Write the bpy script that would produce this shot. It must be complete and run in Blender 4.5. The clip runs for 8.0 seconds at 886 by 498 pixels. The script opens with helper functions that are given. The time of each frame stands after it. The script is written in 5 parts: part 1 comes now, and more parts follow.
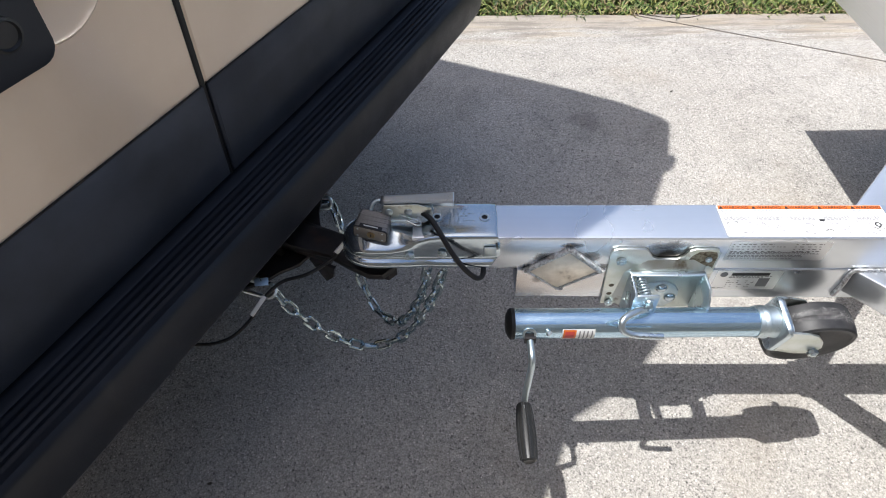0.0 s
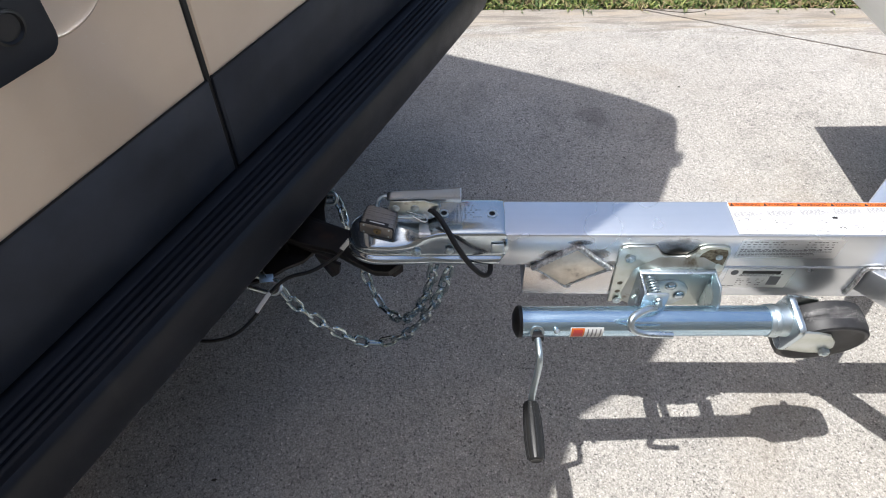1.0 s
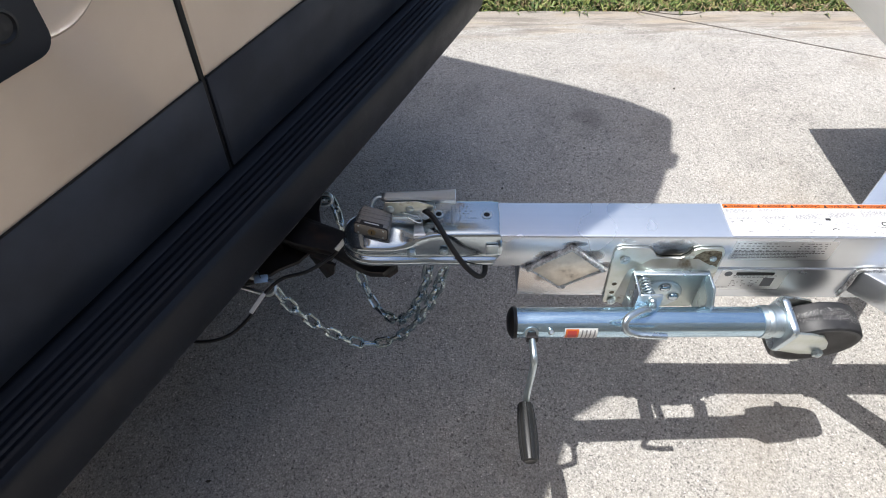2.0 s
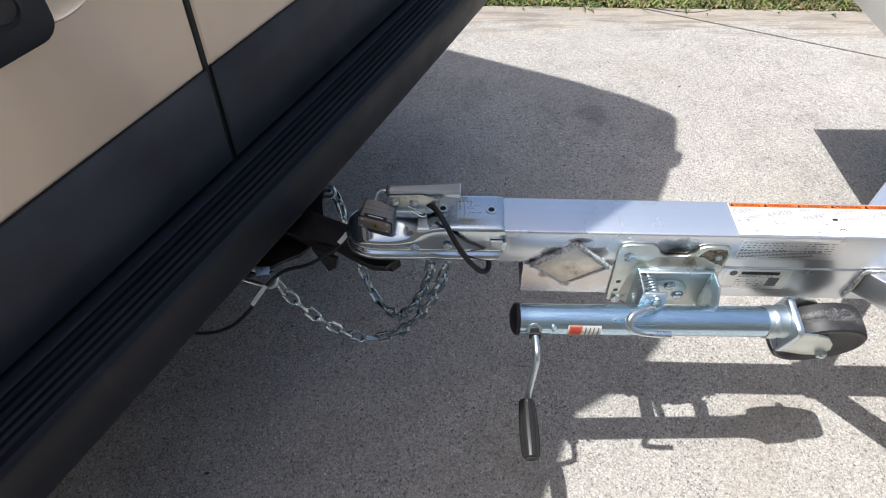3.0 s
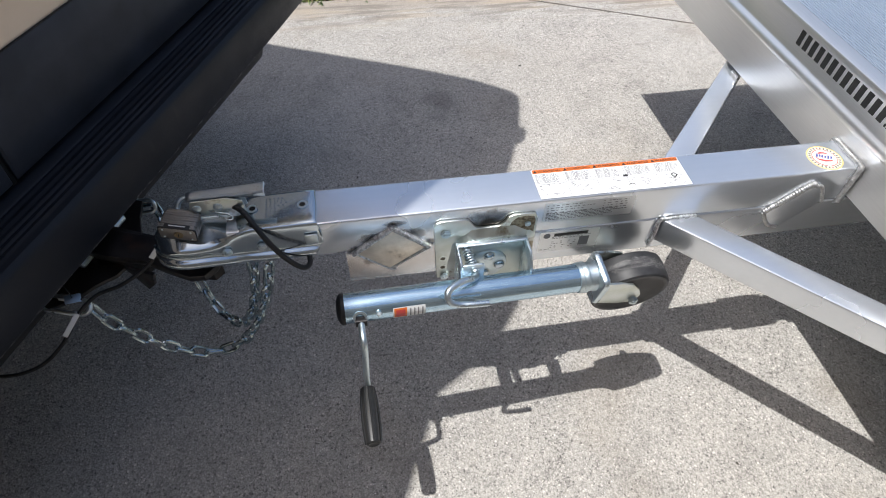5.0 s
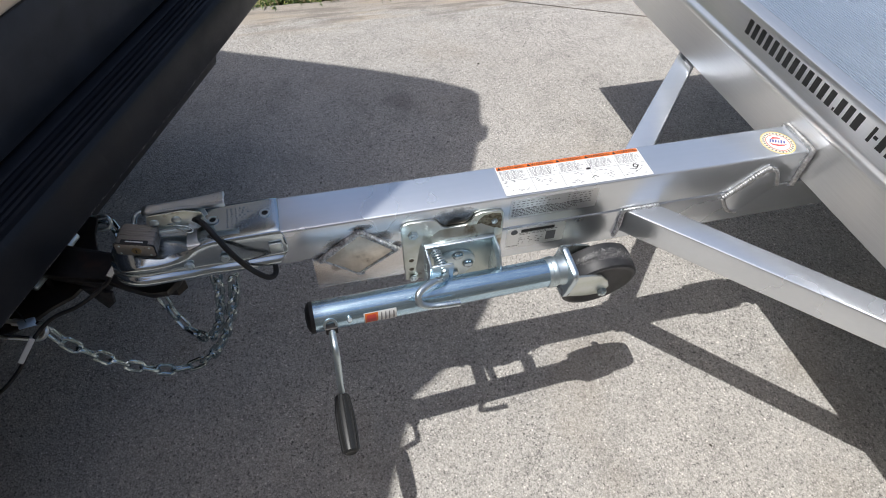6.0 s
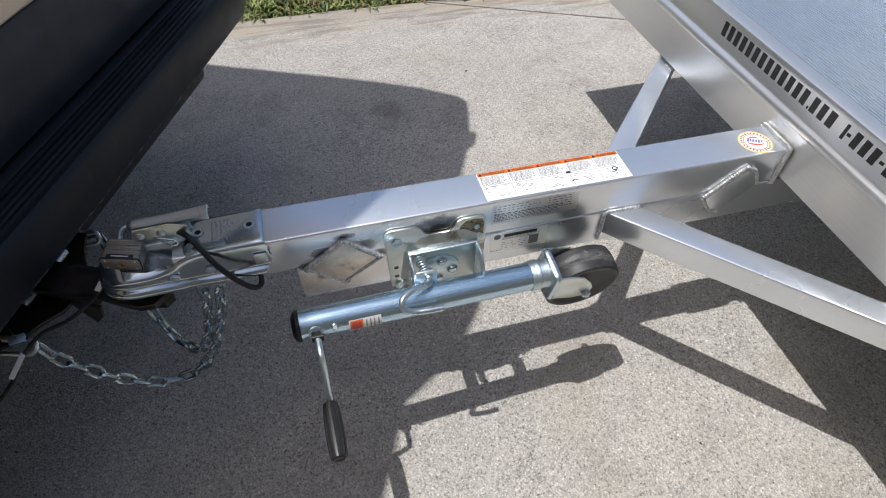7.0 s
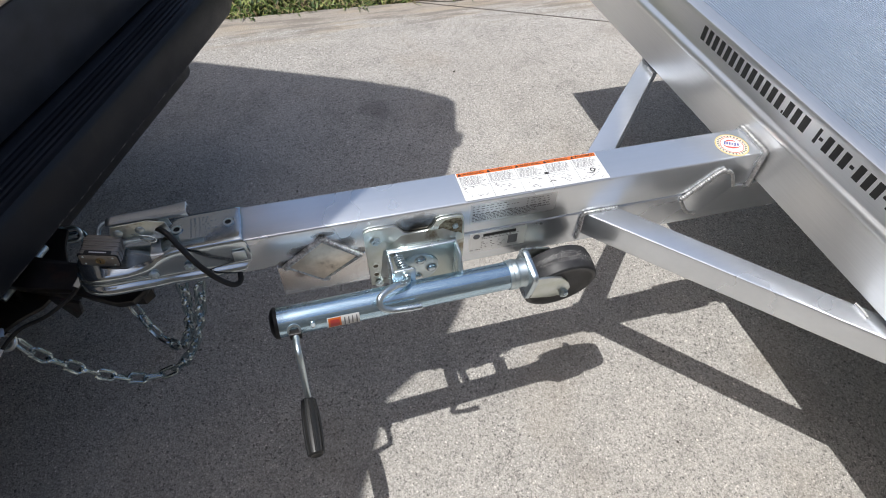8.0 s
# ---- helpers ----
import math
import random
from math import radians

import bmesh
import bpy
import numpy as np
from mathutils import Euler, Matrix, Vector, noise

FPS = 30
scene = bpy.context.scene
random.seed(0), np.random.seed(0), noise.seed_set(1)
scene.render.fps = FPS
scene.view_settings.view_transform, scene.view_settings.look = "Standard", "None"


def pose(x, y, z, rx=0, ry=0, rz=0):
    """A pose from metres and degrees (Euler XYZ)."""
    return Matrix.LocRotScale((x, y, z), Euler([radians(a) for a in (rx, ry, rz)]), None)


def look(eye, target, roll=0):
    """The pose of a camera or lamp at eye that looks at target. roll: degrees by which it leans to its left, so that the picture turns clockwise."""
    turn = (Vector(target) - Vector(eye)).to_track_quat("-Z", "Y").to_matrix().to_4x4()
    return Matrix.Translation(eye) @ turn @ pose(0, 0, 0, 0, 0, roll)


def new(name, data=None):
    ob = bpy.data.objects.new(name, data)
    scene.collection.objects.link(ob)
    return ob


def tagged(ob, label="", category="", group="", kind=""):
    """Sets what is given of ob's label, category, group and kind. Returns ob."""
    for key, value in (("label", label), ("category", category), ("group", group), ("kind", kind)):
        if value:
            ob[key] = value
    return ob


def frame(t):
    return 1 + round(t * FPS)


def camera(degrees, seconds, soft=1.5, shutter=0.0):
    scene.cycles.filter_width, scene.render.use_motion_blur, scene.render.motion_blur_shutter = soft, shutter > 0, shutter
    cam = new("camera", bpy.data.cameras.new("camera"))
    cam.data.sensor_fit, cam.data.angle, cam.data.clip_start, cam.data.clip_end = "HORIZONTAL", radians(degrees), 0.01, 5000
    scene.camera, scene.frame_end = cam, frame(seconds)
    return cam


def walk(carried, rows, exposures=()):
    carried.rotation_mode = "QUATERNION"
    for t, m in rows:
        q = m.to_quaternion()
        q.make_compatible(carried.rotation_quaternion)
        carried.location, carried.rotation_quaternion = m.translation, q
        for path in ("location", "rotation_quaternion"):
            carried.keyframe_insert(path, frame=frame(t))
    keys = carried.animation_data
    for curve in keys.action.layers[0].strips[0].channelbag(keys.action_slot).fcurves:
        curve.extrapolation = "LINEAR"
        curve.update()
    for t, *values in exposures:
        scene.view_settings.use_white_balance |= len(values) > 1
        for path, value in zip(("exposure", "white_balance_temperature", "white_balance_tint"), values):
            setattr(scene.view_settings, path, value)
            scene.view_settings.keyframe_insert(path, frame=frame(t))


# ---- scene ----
cam = camera(75.0, 8.0, soft=1.0)
PATH = [
    (0, (-0.067, -0.712, 1.34), (-0.144, 0.591, -0.175), -3.0),
    (0.5, (-0.072, -0.711, 1.34), (-0.151, 0.591, -0.177), -2.9),
    (1, (-0.074, -0.703, 1.333), (-0.162, 0.588, -0.192), -3.2),
    (1.5, (-0.071, -0.703, 1.333), (-0.146, 0.592, -0.189), -2.8),
    (1.7, (-0.069, -0.704, 1.333), (-0.143, 0.593, -0.188), -2.8),
    (2.8, (-0.078, -0.7, 1.329), (-0.158, 0.582, -0.204), -2.0),
    (3, (-0.078, -0.7, 1.326), (-0.153, 0.583, -0.207), -1.8),
    (3.5, (-0.066, -0.704, 1.322), (-0.112, 0.579, -0.211), -1.4),
    (4, (-0.004, -0.726, 1.326), (0.029, 0.553, -0.211), -0.7),
    (4.5, (0.065, -0.731, 1.322), (0.194, 0.54, -0.217), 0.1),
    (4.6, (0.075, -0.73, 1.321), (0.221, 0.539, -0.218), 0.2),
    (5, (0.085, -0.722, 1.321), (0.314, 0.529, -0.223), 1.2),
    (5.2, (0.089, -0.721, 1.319), (0.351, 0.523, -0.225), 1.5),
    (6.3, (0.087, -0.716, 1.316), (0.435, 0.511, -0.224), 1.6),
    (6.5, (0.093, -0.718, 1.322), (0.434, 0.517, -0.214), 0.7),
    (7, (0.115, -0.734, 1.327), (0.453, 0.513, -0.199), 0.4),
    (7.5, (0.126, -0.743, 1.332), (0.461, 0.501, -0.198), 1.1),
    (8, (0.14, -0.749, 1.335), (0.499, 0.492, -0.192), 1.6),
]
walk(cam, [(t, look(eye, target, roll)) for t, eye, target, roll in PATH], exposures=[(0.0, 0.24), (3.5, 0.23), (4.5, 0.12), (5.0, -0.04), (6.5, -0.25), (8.0, -0.26)])

# ---- light ----
SUN_WAY = Vector((0.29, -0.003, -1.0)).normalized()
world = bpy.data.worlds.new("world")
scene.world = world
world.use_nodes = True
wn = world.node_tree.nodes
sky = wn.new("ShaderNodeTexSky")
sky.sky_type = "NISHITA"
sky.sun_disc = False
sky.sun_elevation = math.asin(-SUN_WAY.z)
sky.sun_rotation = math.atan2(-SUN_WAY.x, -SUN_WAY.y)
sky.air_density, sky.dust_density, sky.ozone_density = 1.0, 2.7, 0.85
wn["Background"].inputs[1].default_value = 0.135
world.node_tree.links.new(sky.outputs[0], wn["Background"].inputs[0])
sun_data = bpy.data.lights.new("sun", "SUN")
sun_data.energy, sun_data.angle, sun_data.color = 4.5, radians(0.53), (1.0, 0.992, 0.978)
sun = new("sun", sun_data)
sun.matrix_world = Matrix.Translation((-2, 0, 6)) @ SUN_WAY.to_track_quat("-Z", "Y").to_matrix().to_4x4()


# ---- materials ----
def rgb(*c):
    return (*c, 1.0)


class Mat:
    """A node material with short ways to add noise, ramps and bump."""

    def __init__(self, name, colour, rough=0.5, metal=0.0, **more):
        self.m = bpy.data.materials.new(name)
        self.m.use_nodes = True
        self.t = self.m.node_tree
        self.b = self.t.nodes["Principled BSDF"]
        self.b.inputs["Base Color"].default_value = rgb(*colour)
        self.b.inputs["Roughness"].default_value = rough
        self.b.inputs["Metallic"].default_value = metal
        for k, v in more.items():
            self.b.inputs[k.replace("_", " ")].default_value = v
        self.co = self.t.nodes.new("ShaderNodeTexCoord").outputs["Object"]
        self.geo = self.t.nodes.new("ShaderNodeNewGeometry").outputs["Position"]

    def link(self, a, b):
        self.t.links.new(a, b)

    def noise(self, scale, detail=3, stretch=(1, 1, 1), rough=0.55):
        mp = self.t.nodes.new("ShaderNodeMapping")
        mp.inputs["Scale"].default_value = stretch
        self.link(self.geo, mp.inputs[0])
        n = self.t.nodes.new("ShaderNodeTexNoise")
        n.inputs["Scale"].default_value, n.inputs["Detail"].default_value = scale, detail
        n.inputs["Roughness"].default_value = rough
        self.link(mp.outputs[0], n.inputs["Vector"])
        return n.outputs[0]

    def cells(self, scale):
        n = self.t.nodes.new("ShaderNodeTexVoronoi")
        n.inputs["Scale"].default_value = scale
        self.link(self.geo, n.inputs["Vector"])
        return n

    def ramp(self, value, *stops):
        r = self.t.nodes.new("ShaderNodeValToRGB")
        e = r.color_ramp.elements
        while len(e) < len(stops):
            e.new(0.5)
        for el, (p, c) in zip(e, stops):
            el.position = p
            el.color = rgb(*c) if isinstance(c, tuple) else rgb(c, c, c)
        self.link(value, r.inputs[0])
        return r.outputs[0]

    def band(self, value, start, end, top):
        """Rises from 0 at start to top at end."""
        n = self.t.nodes.new("ShaderNodeMapRange")
        for key, v in (("From Min", start), ("From Max", end), ("To Min", 0.0), ("To Max", top)):
            n.inputs[key].default_value = v
        self.link(value, n.inputs["Value"])
        return n.outputs[0]

    def mix(self, fac, a, b, how="MIX"):
        n = self.t.nodes.new("ShaderNodeMix")
        n.data_type, n.blend_type = "RGBA", how
        for sock, v in ((n.inputs[0], fac), (n.inputs[6], a), (n.inputs[7], b)):
            if isinstance(v, (int, float)):
                sock.default_value = v
            elif isinstance(v, tuple):
                sock.default_value = rgb(*v)
            else:
                self.link(v, sock)
        return n.outputs[2]

    def colour(self, out):
        self.link(out, self.b.inputs["Base Color"])
        return self

    def rough(self, out):
        self.link(out, self.b.inputs["Roughness"])
        return self

    def second_lobe(self, rough, share):
        """A wider, duller gloss mixed with the first, as on mill-finished metal."""
        b2 = self.t.nodes.new("ShaderNodeBsdfPrincipled")
        for key in ("Base Color", "Metallic", "Normal"):
            if self.b.inputs[key].links:
                self.link(self.b.inputs[key].links[0].from_socket, b2.inputs[key])
            elif key != "Normal":
                b2.inputs[key].default_value = self.b.inputs[key].default_value
        b2.inputs["Roughness"].default_value = rough
        mx = self.t.nodes.new("ShaderNodeMixShader")
        mx.inputs[0].default_value = share
        self.link(self.b.outputs[0], mx.inputs[1])
        self.link(b2.outputs[0], mx.inputs[2])
        self.link(mx.outputs[0], self.t.nodes["Material Output"].inputs["Surface"])
        return self

    def bump(self, value, strength, distance):
        n = self.t.nodes.new("ShaderNodeBump")
        n.inputs["Strength"].default_value, n.inputs["Distance"].default_value = strength, distance
        self.link(value, n.inputs["Height"])
        old = self.b.inputs["Normal"].links
        if old:
            self.link(old[0].from_socket, n.inputs["Normal"])
        self.link(n.outputs[0], self.b.inputs["Normal"])
        return self


def make_concrete():
    k = Mat("concrete", (0.5, 0.48, 0.45), 0.9)
    big = k.ramp(k.noise(1.3, 4), (0.3, (0.446, 0.417, 0.378)), (0.7, (0.514, 0.486, 0.447)))
    cloud = k.ramp(k.noise(7, 4, rough=0.65), (0.34, 0.88), (0.5, 1.0), (0.66, 1.06))
    c = k.mix(1.0, big, cloud, "MULTIPLY")
    # worn surface: crushed stone of two sizes in sandy paste, each grain with its own tone
    stones = k.cells(235)
    tone = k.ramp(stones.outputs["Color"], (0.0, 0.48), (0.18, 0.80), (0.40, 0.98), (0.84, 1.08), (1.0, 1.75))
    c = k.mix(1.0, c, tone, "MULTIPLY")
    paste = k.ramp(stones.outputs["Distance"], (0.40, 1.03), (0.66, 0.80))
    c = k.mix(1.0, c, paste, "MULTIPLY")
    grit = k.cells(560)
    c = k.mix(1.0, c, k.ramp(grit.outputs["Color"], (0.0, 0.50), (0.25, 0.86), (0.6, 1.0), (0.85, 1.10), (1.0, 1.65)), "MULTIPLY")
    clumps = k.ramp(k.noise(78, 3, rough=0.6), (0.34, 0.86), (0.47, 1.0), (0.66, 1.03))
    c = k.mix(1.0, c, clumps, "MULTIPLY")
    # dark voids between the grains, thin and crooked
    voids = k.ramp(k.noise(150, 3, (1, 0.75, 1), 0.62), (0.355, 0.36), (0.40, 1.0))
    c = k.mix(1.0, c, voids, "MULTIPLY")
    flecks = k.cells(150)
    near = k.ramp(flecks.outputs["Distance"], (0.16, 1.0), (0.26, 0.0))
    rare = k.ramp(flecks.outputs["Color"], (0.80, 0.0), (0.84, 1.0))
    c = k.mix(k.mix(1.0, near, rare, "MULTIPLY"), c, (0.86, 0.84, 0.80))
    # open pits and hairline crazing where the paste has worn away
    holes = k.cells(58)
    rough_rim = k.t.nodes.new("ShaderNodeMath")
    rough_rim.operation = "MULTIPLY_ADD"
    k.link(k.noise(190, 3), rough_rim.inputs[0])
    rough_rim.inputs[1].default_value = 0.75
    k.link(holes.outputs["Distance"], rough_rim.inputs[2])
    pits = k.ramp(rough_rim.outputs[0], (0.47, 0.0), (0.56, 1.0))
    some = k.ramp(holes.outputs["Color"], (0.46, 1.0), (0.52, 0.0))
    pits = k.mix(some, (1.0, 1.0, 1.0), pits)
    patch = k.ramp(k.noise(3.1, 4), (0.45, 0.10), (0.62, 0.75))
    patch = k.mix(1.0, patch, spot(k, (0.38, 0.95, 0.0), (0.50, 0.48, 1.0), 0.5, 0.95), "LIGHTEN")
    crooked = k.ramp(k.noise(62, 4, rough=0.72), (0.355, 0.14), (0.385, 1.0))
    c = k.mix(patch, c, k.mix(1.0, c, crooked, "MULTIPLY"))
    c = k.mix(patch, c, k.mix(1.0, c, k.ramp(pits, (0.0, 0.16), (1.0, 1.0)), "MULTIPLY"))
    # short crooked cracks between the worn stones
    line = k.ramp(k.noise(42, 3, rough=0.6), (0.484, 0.0), (0.496, 1.0), (0.504, 1.0), (0.516, 0.0))
    broken = k.ramp(k.noise(33, 2), (0.53, 0.0), (0.58, 1.0))
    crack = k.mix(1.0, k.mix(1.0, line, broken, "MULTIPLY"), patch, "MULTIPLY")
    c = k.mix(crack, c, (0.05, 0.046, 0.042))
    # a dusty, trowelled border along the lawn
    along = k.t.nodes.new("ShaderNodeVectorMath")
    along.operation = "DOT_PRODUCT"
    along.inputs[1].default_value = (0.034, 1.0, 0.0)
    k.link(k.geo, along.inputs[0])
    rim = k.t.nodes.new("ShaderNodeMath")
    rim.operation = "MULTIPLY_ADD"
    k.link(k.noise(6, 4, (0.5, 3, 1)), rim.inputs[0])
    rim.inputs[1].default_value = 0.16
    k.link(along.outputs["Value"], rim.inputs[2])
    c = k.mix(k.band(rim.outputs[0], 1.79, 1.87, 0.68), c, (0.33, 0.285, 0.232))
    # long tan and grey water stains beside it
    beside = k.band(along.outputs["Value"], 1.60, 1.72, 1.0)
    tan = k.ramp(k.noise(5, 4, (0.45, 3, 1)), (0.48, 0.0), (0.62, 0.55))
    c = k.mix(k.mix(1.0, tan, beside, "MULTIPLY"), c, (0.42, 0.345, 0.25))
    grey = k.ramp(k.noise(8, 5, (0.4, 3.2, 1), 0.65), (0.49, 0.0), (0.60, 0.70))
    c = k.mix(k.mix(1.0, grey, beside, "MULTIPLY"), c, (0.20, 0.175, 0.148))
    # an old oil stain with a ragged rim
    sep = k.t.nodes.new("ShaderNodeVectorMath")
    sep.operation = "DISTANCE"
    sep.inputs[1].default_value = (0.39, 1.05, 0.0)
    k.link(k.geo, sep.inputs[0])
    ragged = k.t.nodes.new("ShaderNodeMath")
    ragged.operation = "MULTIPLY_ADD"
    k.link(k.noise(9, 4), ragged.inputs[0])
    ragged.inputs[1].default_value = 0.22
    k.link(sep.outputs["Value"], ragged.inputs[2])
    c = k.mix(k.ramp(ragged.outputs[0], (0.11, 0.55), (0.20, 0.0)), c, (0.11, 0.10, 0.095))
    brown = k.ramp(k.noise(2.3, 5), (0.56, 0.0), (0.70, 0.30))
    c = k.mix(brown, c, (0.31, 0.26, 0.20))
    k.colour(c)
    k.bump(stones.outputs["Distance"], 0.5, 0.003)
    k.bump(k.noise(420, 2), 0.4, 0.0012)
    return k.m


def spot(k, centre, radii, ragged, dense):
    """A cloudy ellipse: its strength from 0 to dense, with a ragged soft rim."""
    off = k.t.nodes.new("ShaderNodeVectorMath")
    off.operation = "SUBTRACT"
    off.inputs[1].default_value = centre
    k.link(k.geo, off.inputs[0])
    size = k.t.nodes.new("ShaderNodeVectorMath")
    size.operation = "DIVIDE"
    size.inputs[1].default_value = radii
    k.link(off.outputs[0], size.inputs[0])
    far = k.t.nodes.new("ShaderNodeVectorMath")
    far.operation = "LENGTH"
    k.link(size.outputs[0], far.inputs[0])
    rag = k.t.nodes.new("ShaderNodeMath")
    rag.operation = "MULTIPLY_ADD"
    k.link(k.noise(70, 4), rag.inputs[0])
    rag.inputs[1].default_value = ragged
    k.link(far.outputs["Value"], rag.inputs[2])
    return k.ramp(rag.outputs[0], (0.12 + ragged * 0.5, dense), (0.55 + ragged * 0.5, dense * 0.6), (1.1 + ragged * 0.5, 0.0))


def make_aluminium():
    k = Mat("mill_aluminium", (0.80, 0.80, 0.80), 0.3, 1.0)
    streak = k.noise(4, 2, (0.6, 30, 30))
    k.colour(k.ramp(streak, (0.3, (0.865, 0.905, 0.955)), (0.7, (0.89, 0.925, 0.97))))
    cloud = k.noise(4, 3)
    stain = k.ramp(k.noise(8, 3), (0.30, 0.0), (0.90, 0.30))
    k.colour(k.mix(stain, k.b.inputs["Base Color"].links[0].from_socket, (0.62, 0.64, 0.66)))
    # a brownish tint round the diamond plate, then the darker spots
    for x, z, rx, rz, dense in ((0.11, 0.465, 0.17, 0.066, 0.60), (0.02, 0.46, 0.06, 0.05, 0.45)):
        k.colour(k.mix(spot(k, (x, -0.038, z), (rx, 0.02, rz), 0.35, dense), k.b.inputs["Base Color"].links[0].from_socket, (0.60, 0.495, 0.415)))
    # first spot: shade painted into the jack plate's cut-out; the rest: weld soot
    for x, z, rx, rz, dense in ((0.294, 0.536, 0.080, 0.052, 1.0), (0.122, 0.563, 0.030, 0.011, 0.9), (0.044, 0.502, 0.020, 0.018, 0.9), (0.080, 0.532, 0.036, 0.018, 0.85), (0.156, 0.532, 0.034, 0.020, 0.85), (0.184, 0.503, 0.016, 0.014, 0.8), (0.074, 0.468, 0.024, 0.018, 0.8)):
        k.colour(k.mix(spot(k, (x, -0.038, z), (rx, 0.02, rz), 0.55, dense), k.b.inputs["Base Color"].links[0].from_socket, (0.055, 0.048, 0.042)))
    k.rough(k.ramp(cloud, (0.05, 0.17), (0.95, 0.34)))
    k.bump(k.noise(3, 1), 0.02, 0.01)
    k.second_lobe(0.70, 0.26)
    return k.m


def make_aluminium_across(name, a, b):
    k = Mat(name, a, 0.38, 1.0)
    streak = k.noise(9, 5, (60, 1.2, 60))
    k.colour(k.ramp(streak, (0.3, a), (0.7, b)))
    k.rough(k.ramp(k.noise(5, 3), (0.05, 0.24), (0.95, 0.40)))
    k.bump(k.noise(4, 1), 0.015, 0.01)
    k.second_lobe(0.58, 0.32)
    return k.m


def make_zinc(name, a, b, r0, r1):
    k = Mat(name, a, 0.25, 1.0)
    k.colour(k.ramp(k.noise(9, 2), (0.3, a), (0.7, b)))
    k.rough(k.ramp(k.noise(14, 3), (0.35, r0), (0.7, r1)))
    specks = k.ramp(k.noise(310, 3, rough=0.7), (0.60, 0.0), (0.70, 0.65))
    worn = k.ramp(k.noise(22, 3), (0.42, 0.0), (0.60, 1.0))
    k.colour(k.mix(k.mix(1.0, specks, worn, "MULTIPLY"), k.b.inputs["Base Color"].links[0].from_socket, tuple(v * 0.35 for v in a)))
    k.bump(k.noise(48, 3), 0.05, 0.003)
    k.second_lobe(0.5, 0.1)
    return k.m


def make_tube_zinc():
    k = Mat("bluish_zinc_tube", (0.6, 0.7, 0.8), 0.16, 1.0)
    streak = k.noise(8, 3, (0.5, 34, 34))
    k.colour(k.ramp(streak, (0.3, (0.44, 0.64, 0.81)), (0.7, (0.64, 0.81, 0.92))))
    k.rough(k.ramp(k.noise(11, 4, (0.6, 6, 6)), (0.3, 0.10), (0.7, 0.22)))
    scuff = k.ramp(k.noise(190, 3, (0.35, 1, 1)), (0.66, 0.0), (0.72, 0.8))
    near_end = spot(k, (0.07, -0.15, 0.492), (0.085, 0.03, 0.008), 0.8, 1.0)
    old = k.b.inputs["Base Color"].links[0].from_socket
    k.colour(k.mix(k.mix(1.0, scuff, near_end, "MULTIPLY"), old, (0.93, 0.94, 0.95)))
    k.bump(k.noise(26, 2, (0.4, 1, 1)), 0.03, 0.004)
    k.second_lobe(0.5, 0.16)
    return k.m


def make_yellow_zinc():
    k = Mat("yellowed_zinc_steel", (0.7, 0.7, 0.64), 0.36, 1.0)
    base = k.ramp(k.noise(26, 3), (0.35, (0.66, 0.70, 0.63)), (0.6, (0.75, 0.79, 0.77)))
    burn = k.ramp(k.noise(17, 5), (0.60, 0.0), (0.68, 0.85))
    k.colour(k.mix(burn, base, (0.22, 0.17, 0.10)))
    k.rough(k.ramp(k.noise(60, 4), (0.35, 0.3), (0.7, 0.48)))
    return k.m


def make_soot_plate():
    k = Mat("scorched_aluminium", (0.6, 0.57, 0.52), 0.45, 0.9)
    dirt = k.ramp(k.noise(24, 4), (0.32, (0.34, 0.29, 0.24)), (0.42, (0.70, 0.63, 0.54)), (0.6, (0.88, 0.81, 0.72)))
    k.colour(dirt)
    return k.m


def make_weld(name, dark, light, rough):
    k = Mat(name, light, rough, 0.95)
    k.colour(k.ramp(k.noise(150, 3), (0.35, dark), (0.6, light)))
    k.bump(k.noise(240, 2), 0.15, 0.001)
    return k.m


def make_plastic(name, c, rough, grain=0.25):
    k = Mat(name, c, rough, 0.0)
    lo, hi = tuple(v * 0.8 for v in c), tuple(min(1, v * 1.25) for v in c)
    k.colour(k.ramp(k.noise(9, 4), (0.35, lo), (0.65, hi)))
    k.rough(k.ramp(k.noise(16, 4), (0.3, rough - 0.06), (0.7, rough + 0.08)))
    k.bump(k.noise(900, 2), grain, 0.0006)
    return k.m


def make_bumper():
    k = Mat("dark_bumper_plastic", (0.0095, 0.0095, 0.011), 0.46, 0.0, Specular_IOR_Level=0.34)
    k.colour(k.ramp(k.noise(9, 4), (0.35, (0.0080, 0.0100, 0.0155)), (0.65, (0.0120, 0.0148, 0.0220))))
    dust = k.ramp(k.noise(34, 5, (1, 1, 0.3)), (0.62, 0.0), (0.78, 0.35))
    k.colour(k.mix(dust, k.b.inputs["Base Color"].links[0].from_socket, (0.045, 0.043, 0.042)))
    # chipped, scraped lower edge
    sep = k.t.nodes.new("ShaderNodeSeparateXYZ")
    k.link(k.geo, sep.inputs[0])
    edge = k.band(sep.outputs["Z"], 0.5262, 0.5200, 1.0)
    chips = k.ramp(k.noise(70, 6, rough=0.7), (0.53, 0.0), (0.62, 0.9))
    k.colour(k.mix(k.mix(1.0, edge, chips, "MULTIPLY"), k.b.inputs["Base Color"].links[0].from_socket, (0.27, 0.265, 0.26)))
    k.rough(k.ramp(k.noise(16, 4), (0.3, 0.40), (0.7, 0.54)))
    k.bump(k.noise(900, 2), 0.25, 0.0006)
    return k.m


